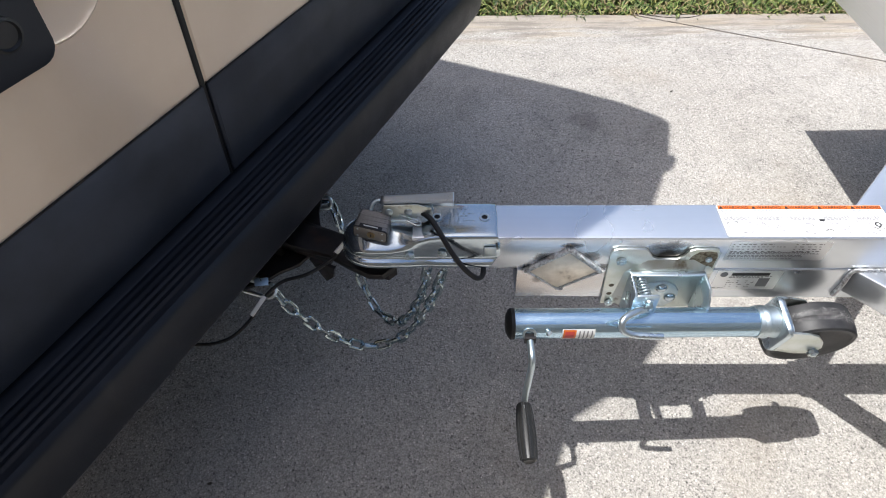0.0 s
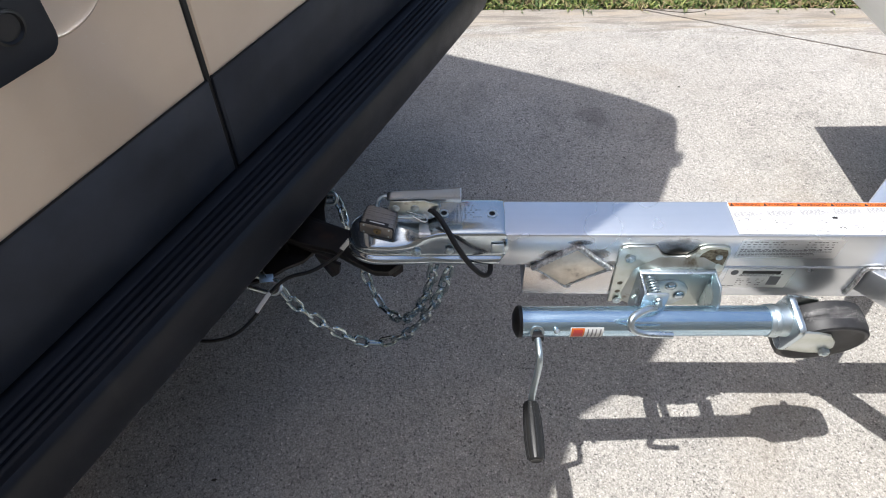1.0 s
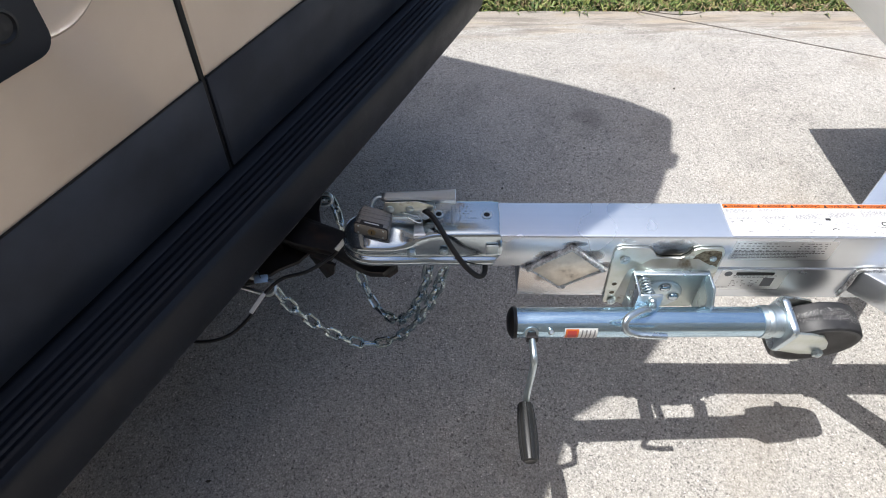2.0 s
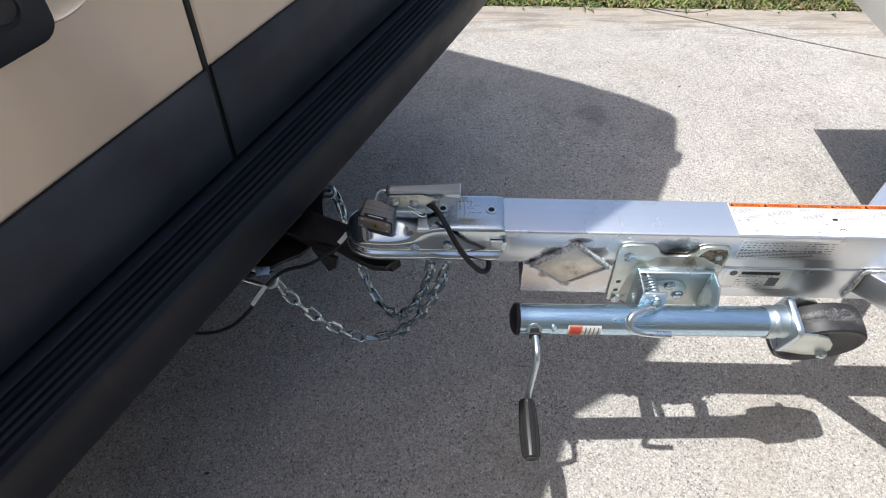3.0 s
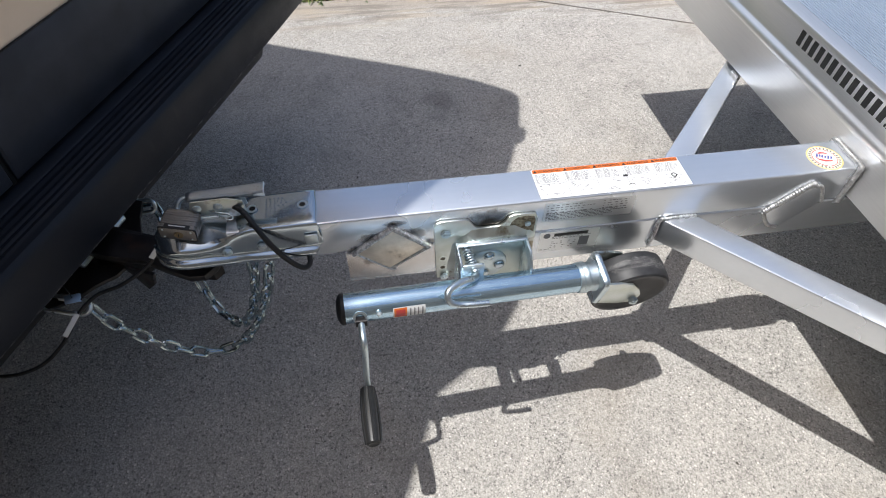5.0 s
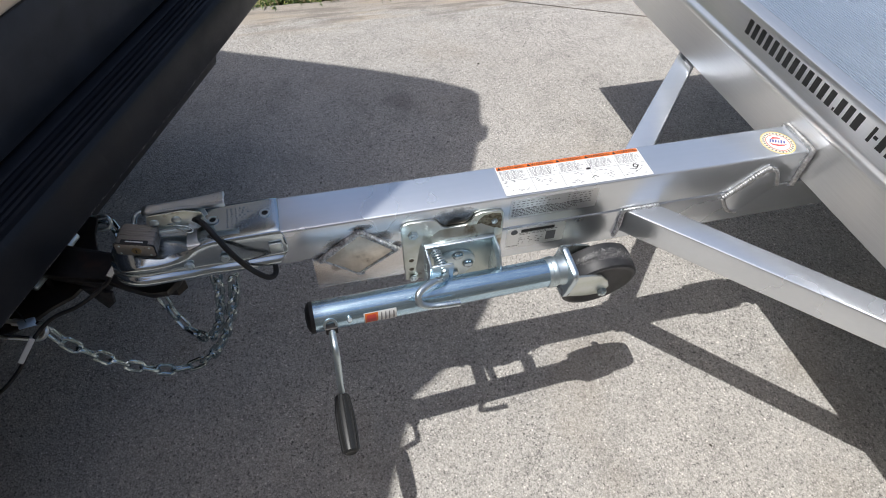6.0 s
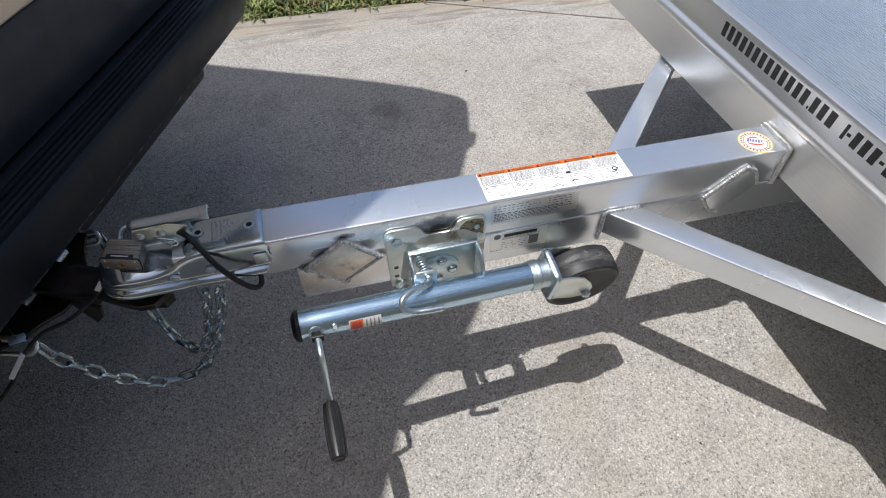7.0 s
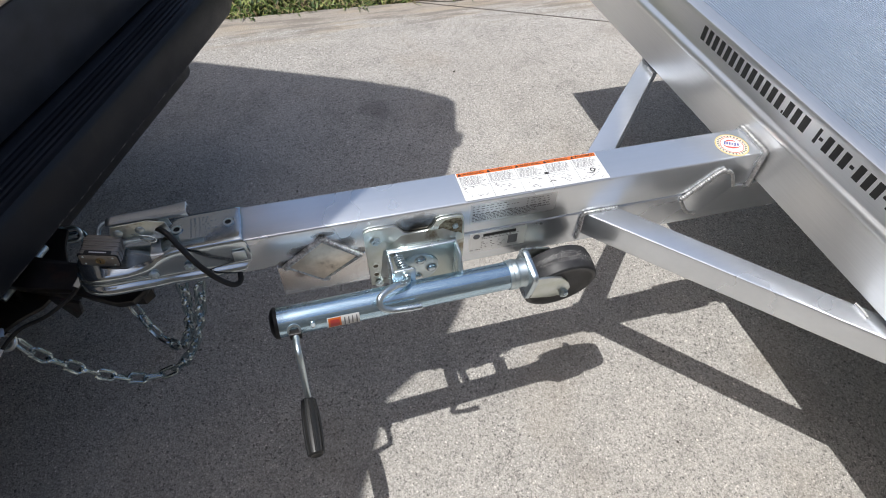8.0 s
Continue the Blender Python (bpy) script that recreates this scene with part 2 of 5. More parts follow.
def make_paint():
    k = Mat("beige_car_paint", (0.6, 0.5, 0.39), 0.32, 0.15, Coat_Weight=0.7, Coat_Roughness=0.08)
    dust = k.ramp(k.noise(5, 5), (0.35, (0.685, 0.53, 0.39)), (0.7, (0.755, 0.595, 0.445)))
    k.colour(k.mix(k.ramp(k.noise(420, 2), (0.66, 0.0), (0.74, 0.35)), dust, (0.74, 0.70, 0.62)))
    return k.m


def make_black_steel():
    k = Mat("black_painted_steel", (0.012, 0.012, 0.012), 0.35)
    rust = k.ramp(k.noise(28, 4), (0.54, (0.012, 0.010, 0.010)), (0.70, (0.036, 0.020, 0.015)))
    k.colour(rust)
    k.rough(k.ramp(k.noise(40, 3), (0.4, 0.28), (0.7, 0.6)))
    return k.m


def make_tyre():
    k = Mat("black_wheel_rubber", (0.022, 0.022, 0.023), 0.5)
    chips = k.ramp(k.noise(430, 3, rough=0.6), (0.555, 0.0), (0.605, 0.85))
    zone = k.mix(1.0, k.ramp(k.noise(26, 2), (0.34, 0.25), (0.50, 1.0)), spot(k, (0.580, -0.121, 0.460), (0.120, 0.019, 0.090), 0.6, 1.0), "MULTIPLY")
    k.colour(k.mix(k.mix(1.0, chips, zone, "MULTIPLY"), k.ramp(k.noise(60, 4), (0.35, (0.020, 0.020, 0.022)), (0.65, (0.034, 0.034, 0.036))), (0.58, 0.56, 0.54)))
    return k.m


def make_grass():
    k = Mat("grass_blades", (0.1, 0.16, 0.04), 0.6, 0.0, Subsurface_Weight=0.0)
    r = k.t.nodes.new("ShaderNodeNewGeometry").outputs["Random Per Island"]
    k.colour(k.ramp(r, (0.0, (0.035, 0.065, 0.014)), (0.35, (0.095, 0.155, 0.03)), (0.60, (0.20, 0.26, 0.06)), (0.76, (0.33, 0.36, 0.11)), (0.84, (0.36, 0.28, 0.14)), (1.0, (0.17, 0.12, 0.065))))
    return k.m


def make_straw():
    k = Mat("dry_clippings", (0.4, 0.3, 0.18), 0.8)
    r = k.t.nodes.new("ShaderNodeNewGeometry").outputs["Random Per Island"]
    k.colour(k.ramp(r, (0.0, (0.10, 0.065, 0.035)), (0.4, (0.27, 0.18, 0.10)), (0.75, (0.45, 0.33, 0.19)), (1.0, (0.55, 0.46, 0.30))))
    return k.m


def make_soil():
    k = Mat("lawn_ground", (0.09, 0.11, 0.04), 0.95)
    k.colour(k.ramp(k.noise(30, 5), (0.35, (0.022, 0.022, 0.012)), (0.55, (0.05, 0.052, 0.024)), (0.7, (0.10, 0.085, 0.05))))
    k.bump(k.noise(60, 4), 0.8, 0.02)
    return k.m


CONCRETE = make_concrete()
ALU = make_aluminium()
ALU_X = make_aluminium_across("ribbed_deck_aluminium", (0.82, 0.875, 0.94), (0.85, 0.90, 0.955))
ALU_BEAM = make_aluminium_across("extruded_aluminium", (0.83, 0.835, 0.84), (0.88, 0.885, 0.89))
ZINC = make_zinc("zinc_plated_steel", (0.60, 0.70, 0.75), (0.70, 0.77, 0.79), 0.30, 0.44)
ZINC_YELLOW = make_yellow_zinc()
ZINC_COUPLER = make_zinc("glossy_zinc_coupler", (0.50, 0.59, 0.66), (0.64, 0.71, 0.75), 0.10, 0.20)
ZINC_TUBE = make_tube_zinc()
ZINC_BRIGHT = make_zinc("bright_zinc_plate", (0.64, 0.74, 0.80), (0.75, 0.82, 0.85), 0.24, 0.36)
ZINC_CAST = make_zinc("rough_pressed_zinc", (0.70, 0.77, 0.82), (0.80, 0.85, 0.88), 0.26, 0.40)
CHAIN = make_zinc("zinc_plated_chain", (0.34, 0.43, 0.47), (0.54, 0.62, 0.65), 0.12, 0.24)
SOOT = make_soot_plate()
WELD = make_weld("weld_bead", (0.40, 0.395, 0.39), (0.62, 0.62, 0.62), 0.55)
WELD_DARK = make_weld("sooty_weld_bead", (0.34, 0.335, 0.33), (0.80, 0.81, 0.82), 0.40)
BUMPER = make_bumper()
CLADDING = make_plastic("grey_black_cladding", (0.034, 0.039, 0.052), 0.50)
CLADDING.node_tree.nodes["Principled BSDF"].inputs["Specular IOR Level"].default_value = 0.36
BLACK = make_plastic("black_rubber", (0.012, 0.012, 0.013), 0.45)
GRIP = make_plastic("black_grip_plastic", (0.018, 0.018, 0.018), 0.4, 0.1)
PAINT = make_paint()
HITCH = make_black_steel()
TYRE = make_tyre()
GRASS = make_grass()
STRAW = make_straw()
JOINT = make_plastic("dusty_joint_filler", (0.155, 0.135, 0.118), 0.9)
STUCCO = make_plastic("beige_stucco", (0.44, 0.39, 0.335), 0.85, 0.6)
SOIL = make_soil()
DRY_LEAF = make_plastic("dry_dark_leaf", (0.05, 0.042, 0.032), 0.7)
WHITE = Mat("white_label_vinyl", (0.78, 0.78, 0.77), 0.45).m
ORANGE = Mat("orange_label_ink", (0.72, 0.17, 0.03), 0.45).m
RED = Mat("red_label_ink", (0.60, 0.06, 0.05), 0.45).m
BLUE = Mat("blue_label_ink", (0.05, 0.07, 0.30), 0.45).m
CREAM = Mat("cream_label_vinyl", (0.70, 0.66, 0.56), 0.45).m
YELLOW = Mat("yellow_label_ink", (0.75, 0.55, 0.15), 0.45).m
INK = Mat("black_label_ink", (0.015, 0.015, 0.015), 0.5).m
GREY_INK = Mat("grey_label_ink", (0.22, 0.22, 0.23), 0.5).m
DARK_INK = Mat("dark_label_ink", (0.15, 0.15, 0.155), 0.5).m
BURN = make_weld("burnt_brown_film", (0.10, 0.075, 0.045), (0.34, 0.30, 0.22), 0.55)
STAMP = Mat("stamped_dull_zinc", (0.36, 0.39, 0.41), 0.55, 0.9).m
FOIL = Mat("silver_grey_label_film", (0.80, 0.815, 0.83), 0.32, 0.85).m
BRASS = Mat("dull_brass", (0.34, 0.26, 0.15), 0.4, 1.0).m
LOCK_STEEL = make_zinc("laminated_lock_steel", (0.24, 0.23, 0.22), (0.36, 0.34, 0.32), 0.34, 0.5)
GLASS = Mat("dark_window_glass", (0.02, 0.022, 0.024), 0.05).m
LAMP_RED = Mat("red_lamp_lens", (0.35, 0.015, 0.015), 0.15).m
ZINC_DULL = make_zinc("dull_greenish_zinc", (0.50, 0.55, 0.53), (0.62, 0.66, 0.62), 0.34, 0.48)
RIM_GREY = make_plastic("scuffed_grey_rubber", (0.11, 0.11, 0.112), 0.55)
TAG_BLUE = make_zinc("pale_blue_tag", (0.42, 0.56, 0.68), (0.52, 0.65, 0.75), 0.4, 0.5)
HOLE_SHADE = Mat("brown_hole_shade", (0.15, 0.13, 0.10), 0.6, 0.5).m
SEAL_AND_HOLE = Mat("seal_and_hole_black", (0.006, 0.006, 0.006), 0.6).m

# ---- building helpers ----
BASE = {}
# the tongue falls a little towards the deck, and what sits on it with it
SLOPING = {"tongue_tube", "lower_tube", "warning_label", "rating_label", "identity_label", "round_sticker", "gusset_plate", "tongue_weld"}


def thing(name, label, category, base=(0, 0, 0), group="", kind="", turn=0.0):
    """An empty at the base of a thing; its parts are given in the place's metres (or, with turn, in its own)."""
    ob = new(name)
    ob.empty_display_size = 0.05
    ob.matrix_basis = pose(*base, 0, 0, turn)
    BASE[ob.name] = Vector((0, 0, 0)) if turn else Vector(base)
    return tagged(ob, label, category, group, kind)


def part(name, bm, material, parent=None, label="", smooth=True, angle=35):
    mesh = bpy.data.meshes.new(name)
    if parent is not None and BASE[parent.name].length:
        bmesh.ops.translate(bm, verts=bm.verts, vec=-BASE[parent.name])
    if name in SLOPING or (parent is not None and parent.name.split(".")[0] in SLOPING):
        for q in bm.verts:
            q.co.z += 0.003 - 0.0145 * max(0.0, q.co.x)
    bmesh.ops.recalc_face_normals(bm, faces=bm.faces)
    bm.to_mesh(mesh)
    bm.free()
    mesh.materials.append(material)
    ob = new(name, mesh)
    if smooth:
        mesh.polygons.foreach_set("use_smooth", [True] * len(mesh.polygons))
        mesh.set_sharp_from_angle(angle=radians(angle))
    if parent is not None:
        ob.parent = parent
        BASE[ob.name] = BASE[parent.name]
    else:
        BASE[ob.name] = Vector((0, 0, 0))
    if label:
        ob["label"] = label
    return ob


def box(x0, x1, y0, y1, z0, z1, bevel=0.0, segs=2, bm=None):
    own = bmesh.new()
    bmesh.ops.create_cube(own, size=1.0)
    bmesh.ops.scale(own, verts=own.verts, vec=(abs(x1 - x0), abs(y1 - y0), abs(z1 - z0)))
    bmesh.ops.translate(own, verts=own.verts, vec=((x0 + x1) / 2, (y0 + y1) / 2, (z0 + z1) / 2))
    if bevel:
        bmesh.ops.bevel(own, geom=own.edges[:], offset=bevel, segments=segs, affect="EDGES", profile=0.5)
    return join(bm, own)


def join(bm, own):
    if bm is None:
        return own
    tmp = bpy.data.meshes.new("tmp")
    own.to_mesh(tmp)
    own.free()
    bm.from_mesh(tmp)
    bpy.data.meshes.remove(tmp)
    return bm


def moved(bm, m):
    bmesh.ops.transform(bm, matrix=m, verts=bm.verts)
    return bm


def smooth_path(pts, n):
    """A smooth line of n points through pts."""
    p = [Vector(q) for q in pts]
    p = [p[0] * 2 - p[1]] + p + [p[-1] * 2 - p[-2]]
    out = []
    segs = len(p) - 3
    for i in range(n):
        f = i / (n - 1) * segs
        k = min(int(f), segs - 1)
        t = f - k
        a, b, c, d = p[k:k + 4]
        out.append(0.5 * (2 * b + (c - a) * t + (2 * a - 5 * b + 4 * c - d) * t * t + (3 * b - a - 3 * c + d) * t ** 3))
    return out


def sweep(pts, radius, segs=10, closed=False, bm=None, flat=1.0):
    """A round bar along pts; radius may be a list."""
    bm = bm or bmesh.new()
    p = [Vector(q) for q in pts]
    n = len(p)
    rings, up = [], None
    for i in range(n):
        a = p[(i - 1) % n] if closed or i else p[i]
        b = p[(i + 1) % n] if closed or i < n - 1 else p[i]
        d = (b - a).normalized()
        if up is None:
            up = d.orthogonal().normalized()
        up = (up - d * up.dot(d)).normalized()
        side = d.cross(up)
        r = radius[i] if isinstance(radius, (list, tuple)) else radius
        rings.append([bm.verts.new(p[i] + (up * math.cos(w) + side * math.sin(w) * flat) * r)
                      for w in (2 * math.pi * k / segs for k in range(segs))])
    for i in range(n if closed else n - 1):
        a, b = rings[i], rings[(i + 1) % n]
        for k in range(segs):
            bm.faces.new((a[k], a[(k + 1) % segs], b[(k + 1) % segs], b[k]))
    if not closed:
        bm.faces.new(rings[0])
        bm.faces.new(rings[-1])
    return bm


def rod(a, b, r, segs=20, bevel=0.0, bm=None):
    """A cylinder from a to b, with softened rims."""
    a, b = Vector(a), Vector(b)
    d = (b - a)
    e = min(bevel, d.length / 3) if bevel else 0
    if e:
        u = d.normalized()
        return sweep([a, a + u * e, b - u * e, b], [r - e, r, r, r - e], segs, bm=bm)
    return sweep([a, b], r, segs, bm=bm)


def pipe(a, b, r_out, r_in, segs=32):
    """A hollow tube with open ends."""
    a, b = Vector(a), Vector(b)
    d = (b - a).normalized()
    up = d.orthogonal().normalized()
    side = d.cross(up)
    bm = bmesh.new()
    rings = [[bm.verts.new(c + (up * math.cos(w) + side * math.sin(w)) * r) for w in (2 * math.pi * k / segs for k in range(segs))]
             for c, r in ((a, r_out), (b, r_out), (b, r_in), (a, r_in))]
    for i in range(4):
        p, q = rings[i], rings[(i + 1) % 4]
        for k in range(segs):
            bm.faces.new((p[k], p[(k + 1) % segs], q[(k + 1) % segs], q[k]))
    return bm


def turned(profile, centre, axis, segs=36):
    """A body of revolution: profile rows (along the axis, radius)."""
    axis = Vector(axis).normalized()
    up = axis.orthogonal().normalized()
    side = axis.cross(up)
    c = Vector(centre)
    bm = bmesh.new()
    rings = [[bm.verts.new(c + axis * s + (up * math.cos(w) + side * math.sin(w)) * max(r, 1e-4))
              for w in (2 * math.pi * k / segs for k in range(segs))] for s, r in profile]
    for p, q in zip(rings, rings[1:]):
        for k in range(segs):
            bm.faces.new((p[k], p[(k + 1) % segs], q[(k + 1) % segs], q[k]))
    if profile[0] != profile[-1]:
        bm.faces.new(rings[0])
        bm.faces.new(rings[-1])
    return bm


def prism(outline, m, depth, bevel=0.0):
    """A plate: outline in its own x and y, thickness depth along its z, set by the pose m."""
    bm = bmesh.new()
    low = [bm.verts.new((x, y, 0)) for x, y in outline]
    high = [bm.verts.new((x, y, depth)) for x, y in outline]
    bm.faces.new(low)
    bm.faces.new(high)
    n = len(low)
    for i in range(n):
        bm.faces.new((low[i], low[(i + 1) % n], high[(i + 1) % n], high[i]))
    if bevel:
        bmesh.ops.recalc_face_normals(bm, faces=bm.faces)
        bmesh.ops.bevel(bm, geom=[e for e in bm.edges if abs(e.verts[0].co.z - e.verts[1].co.z) < 1e-6], offset=bevel, segments=2, affect="EDGES", profile=0.5)
    return moved(bm, m)


def rounded(x0, x1, y0, y1, r, n=5):
    """A rectangle's outline with round corners."""
    out = []
    for cx, cy, a0 in ((x1 - r, y1 - r, 0), (x0 + r, y1 - r, 90), (x0 + r, y0 + r, 180), (x1 - r, y0 + r, 270)):
        out += [(cx + r * math.cos(radians(a0 + 90 * k / n)), cy + r * math.sin(radians(a0 + 90 * k / n))) for k in range(n + 1)]
    return out


def square_tube(length, w, h, wall, r):
    """A hollow tube along x from 0, centred on y and z, with rounded corners and open ends."""
    bm = bmesh.new()
    loops = []
    for x, k in ((0, 0), (length, 0), (length, wall), (0, wall)):
        loops.append([bm.verts.new((x, y, z)) for y, z in rounded(-w / 2 + k, w / 2 - k, -h / 2 + k, h / 2 - k, max(r - k, 0.001), 4)])
    n = len(loops[0])
    for i in range(4):
        p, q = loops[i], loops[(i + 1) % 4]
        for k in range(n):
            bm.faces.new((p[k], p[(k + 1) % n], q[(k + 1) % n], q[k]))
    return bm


def bead(pts, r, n=0, seed=1, bm=None):
    """A weld bead: overlapping ripples along pts."""
    rnd = random.Random(seed)
    total = sum((Vector(a) - Vector(b)).length for a, b in zip(pts, pts[1:]))
    n = n or max(8, int(total / 0.0006))
    path = smooth_path(pts, n)
    path = [p + Vector([rnd.uniform(-1, 1) * r * 0.02 for _ in range(3)]) for p in path]
    rad = [r * (0.88 + 0.17 * (0.5 + 0.5 * math.sin(i * 2 * math.pi / 6 + 0.5)) + 0.03 * math.sin(i * 0.13 + seed) + rnd.uniform(-0.02, 0.02)) for i in range(n)]
    rad[0] = rad[-1] = r * 0.5
    return sweep(path, rad, 12, bm=bm)


SIDE = lambda x, y, z: Matrix(((1, 0, 0, x), (0, 0, -1, y), (0, 1, 0, z), (0, 0, 0, 1)))  # own x along x, own y up, proud towards -y
FLAT = lambda x, y, z: Matrix.Translation((x, y, z))


def hex_bolt(name, at, axis, r, h, material, parent, label="", washer=True):
    bm = turned([(0, r * 1.5), (0.0015, r * 1.5)], at, axis, 20) if washer else bmesh.new()
    a = Vector(axis).normalized()
    rod(Vector(at) + a * 0.001, Vector(at) + a * (0.0015 + h), r, 6, r * 0.12, bm)
    rod(Vector(at) + a * h * 0.5, Vector(at) + a * (h + 0.004), r * 0.5, 12, 0.001, bm)
    return part(name, bm, material, parent, label)


def bars(name, rows, m, material, parent, label, thick=0.0003, size=0.0016):
    """Unreadable print as plain bars: rows of (x0, x1, y)."""
    bm = bmesh.new()
    for x0, x1, y in rows:
        box(x0, x1, y - size / 2, y + size / 2, 0, thick, bm=bm)
    return tagged(part(name, moved(bm, m), material, parent, label, smooth=False), kind="stuff")


def text_lines(seed, x0, x1, y0, y1, step, gap=0.25):
    """Rows of broken bars like lines of small print."""
    rnd = random.Random(seed)
    out, y = [], y1
    while y > y0:
        x = x0
        end = x1 - rnd.random() * 0.3 * (x1 - x0)
        while x < end:
            w = rnd.uniform(0.002, 0.007)
            out.append((x, min(x + w, end), y))
            x += w + 0.0012 + rnd.random() * gap * 0.01
        y -= step
    return out


def lettering(name, text, size, m, material, parent, label, shear=0.0, thick=0.0002):
    """A word in the built-in font, turned into a mesh."""
    cu = bpy.data.curves.new(name, "FONT")
    cu.body, cu.size, cu.extrude, cu.shear = text, size, thick, shear
    cu.align_x, cu.align_y = "LEFT", "BOTTOM_BASELINE"
    tmp = new(name, cu)
    dg = bpy.context.evaluated_depsgraph_get()
    mesh = bpy.data.meshes.new_from_object(tmp.evaluated_get(dg))
    bpy.data.objects.remove(tmp)
    bm = bmesh.new()
    bm.from_mesh(mesh)
    return part(name, moved(bm, m), material, parent, label, smooth=False)

# ---- ground ----
def sheet(name, x0, x1, y0, y1, z, nx, ny, material, label):
    bm = bmesh.new()
    bmesh.ops.create_grid(bm, x_segments=nx, y_segments=ny, size=0.5)
    bmesh.ops.scale(bm, verts=bm.verts, vec=(x1 - x0, y1 - y0, 1))
    bmesh.ops.translate(bm, verts=bm.verts, vec=((x0 + x1) / 2, (y0 + y1) / 2, z))
    return tagged(part(name, bm, material, label=label), kind="structure", category="ground")


sheet("ground", -300, 300, -300, 300, -0.03, 4, 4, SOIL, "patchy green lawn ground beside the driveway")

VAN_AT, VAN_TURN = (-0.49, 0.083, 0.0), -24.5
EDGE = lambda x: 1.877 - 0.034 * x   # where the slab ends and the lawn begins


def driveway():
    rnd = random.Random(5)
    drive = thing("driveway", "pale exposed-aggregate concrete driveway with dark stains", "driveway", (0, 0, -0.1), kind="structure")
    ca, sa = math.cos(radians(VAN_TURN)), math.sin(radians(VAN_TURN))
    px, py = 0.876, 1.776                      # a point on the control joint, which runs with the van
    gap = 0.0050
    edge_pts = [(x, EDGE(x) + rnd.uniform(-0.004, 0.004)) for x in np.arange(-6, 9.01, 0.05)]

    def joint_y(x, off):
        return py + (x - px) * sa / ca + off / ca

    x_meet = (1.877 - py + px * sa / ca) / (0.034 + sa / ca)
    near = [(-6, -9), (9, -9), (9, joint_y(9, -gap))]
    near += [(x_meet, joint_y(x_meet, -gap))] + [p for p in reversed(edge_pts) if p[0] < x_meet - 0.02]
    far = [(9, joint_y(9, gap)), (9, EDGE(9))] + [p for p in reversed(edge_pts) if p[0] > x_meet + 0.02 and p[0] < 8.9] + [(x_meet + 0.006, joint_y(x_meet + 0.006, gap))]
    for outline in (near, far):
        bm = bmesh.new()
        top = [bm.verts.new((x, y, 0)) for x, y in outline]
        bm.faces.new(top)
        low = [bm.verts.new((x, y, -0.1)) for x, y in outline]
        n = len(top)
        for i in range(n):
            bm.faces.new((top[i], low[i], low[(i + 1) % n], top[(i + 1) % n]))
        bmesh.ops.triangulate(bm, faces=[f for f in bm.faces if len(f.verts) > 4])
        part("concrete_slab", bm, CONCRETE, drive, smooth=False)
    fill = bmesh.new()
    a, b = x_meet + 0.02, 9
    q = [fill.verts.new((x, joint_y(x, o), -0.0030)) for x, o in ((a, -gap * 1.5), (b, -gap * 1.5), (b, gap * 1.5), (a, gap * 1.5))]
    fill.faces.new(q)
    part("joint_filler", fill, JOINT, drive, smooth=False)
    return drive


driveway()


def sky_block_wall():
    """An added wall, unseen behind the camera: it blocks low sky and feeds warm reflections."""
    w = part("added_wall_south", box(-9, 9, -1.67, -1.42, -0.05, 2.0, 0.01), STUCCO, label="unseen beige stucco wall added behind the camera to block sky light")
    tagged(w, kind="structure", category="wall")


sky_block_wall()


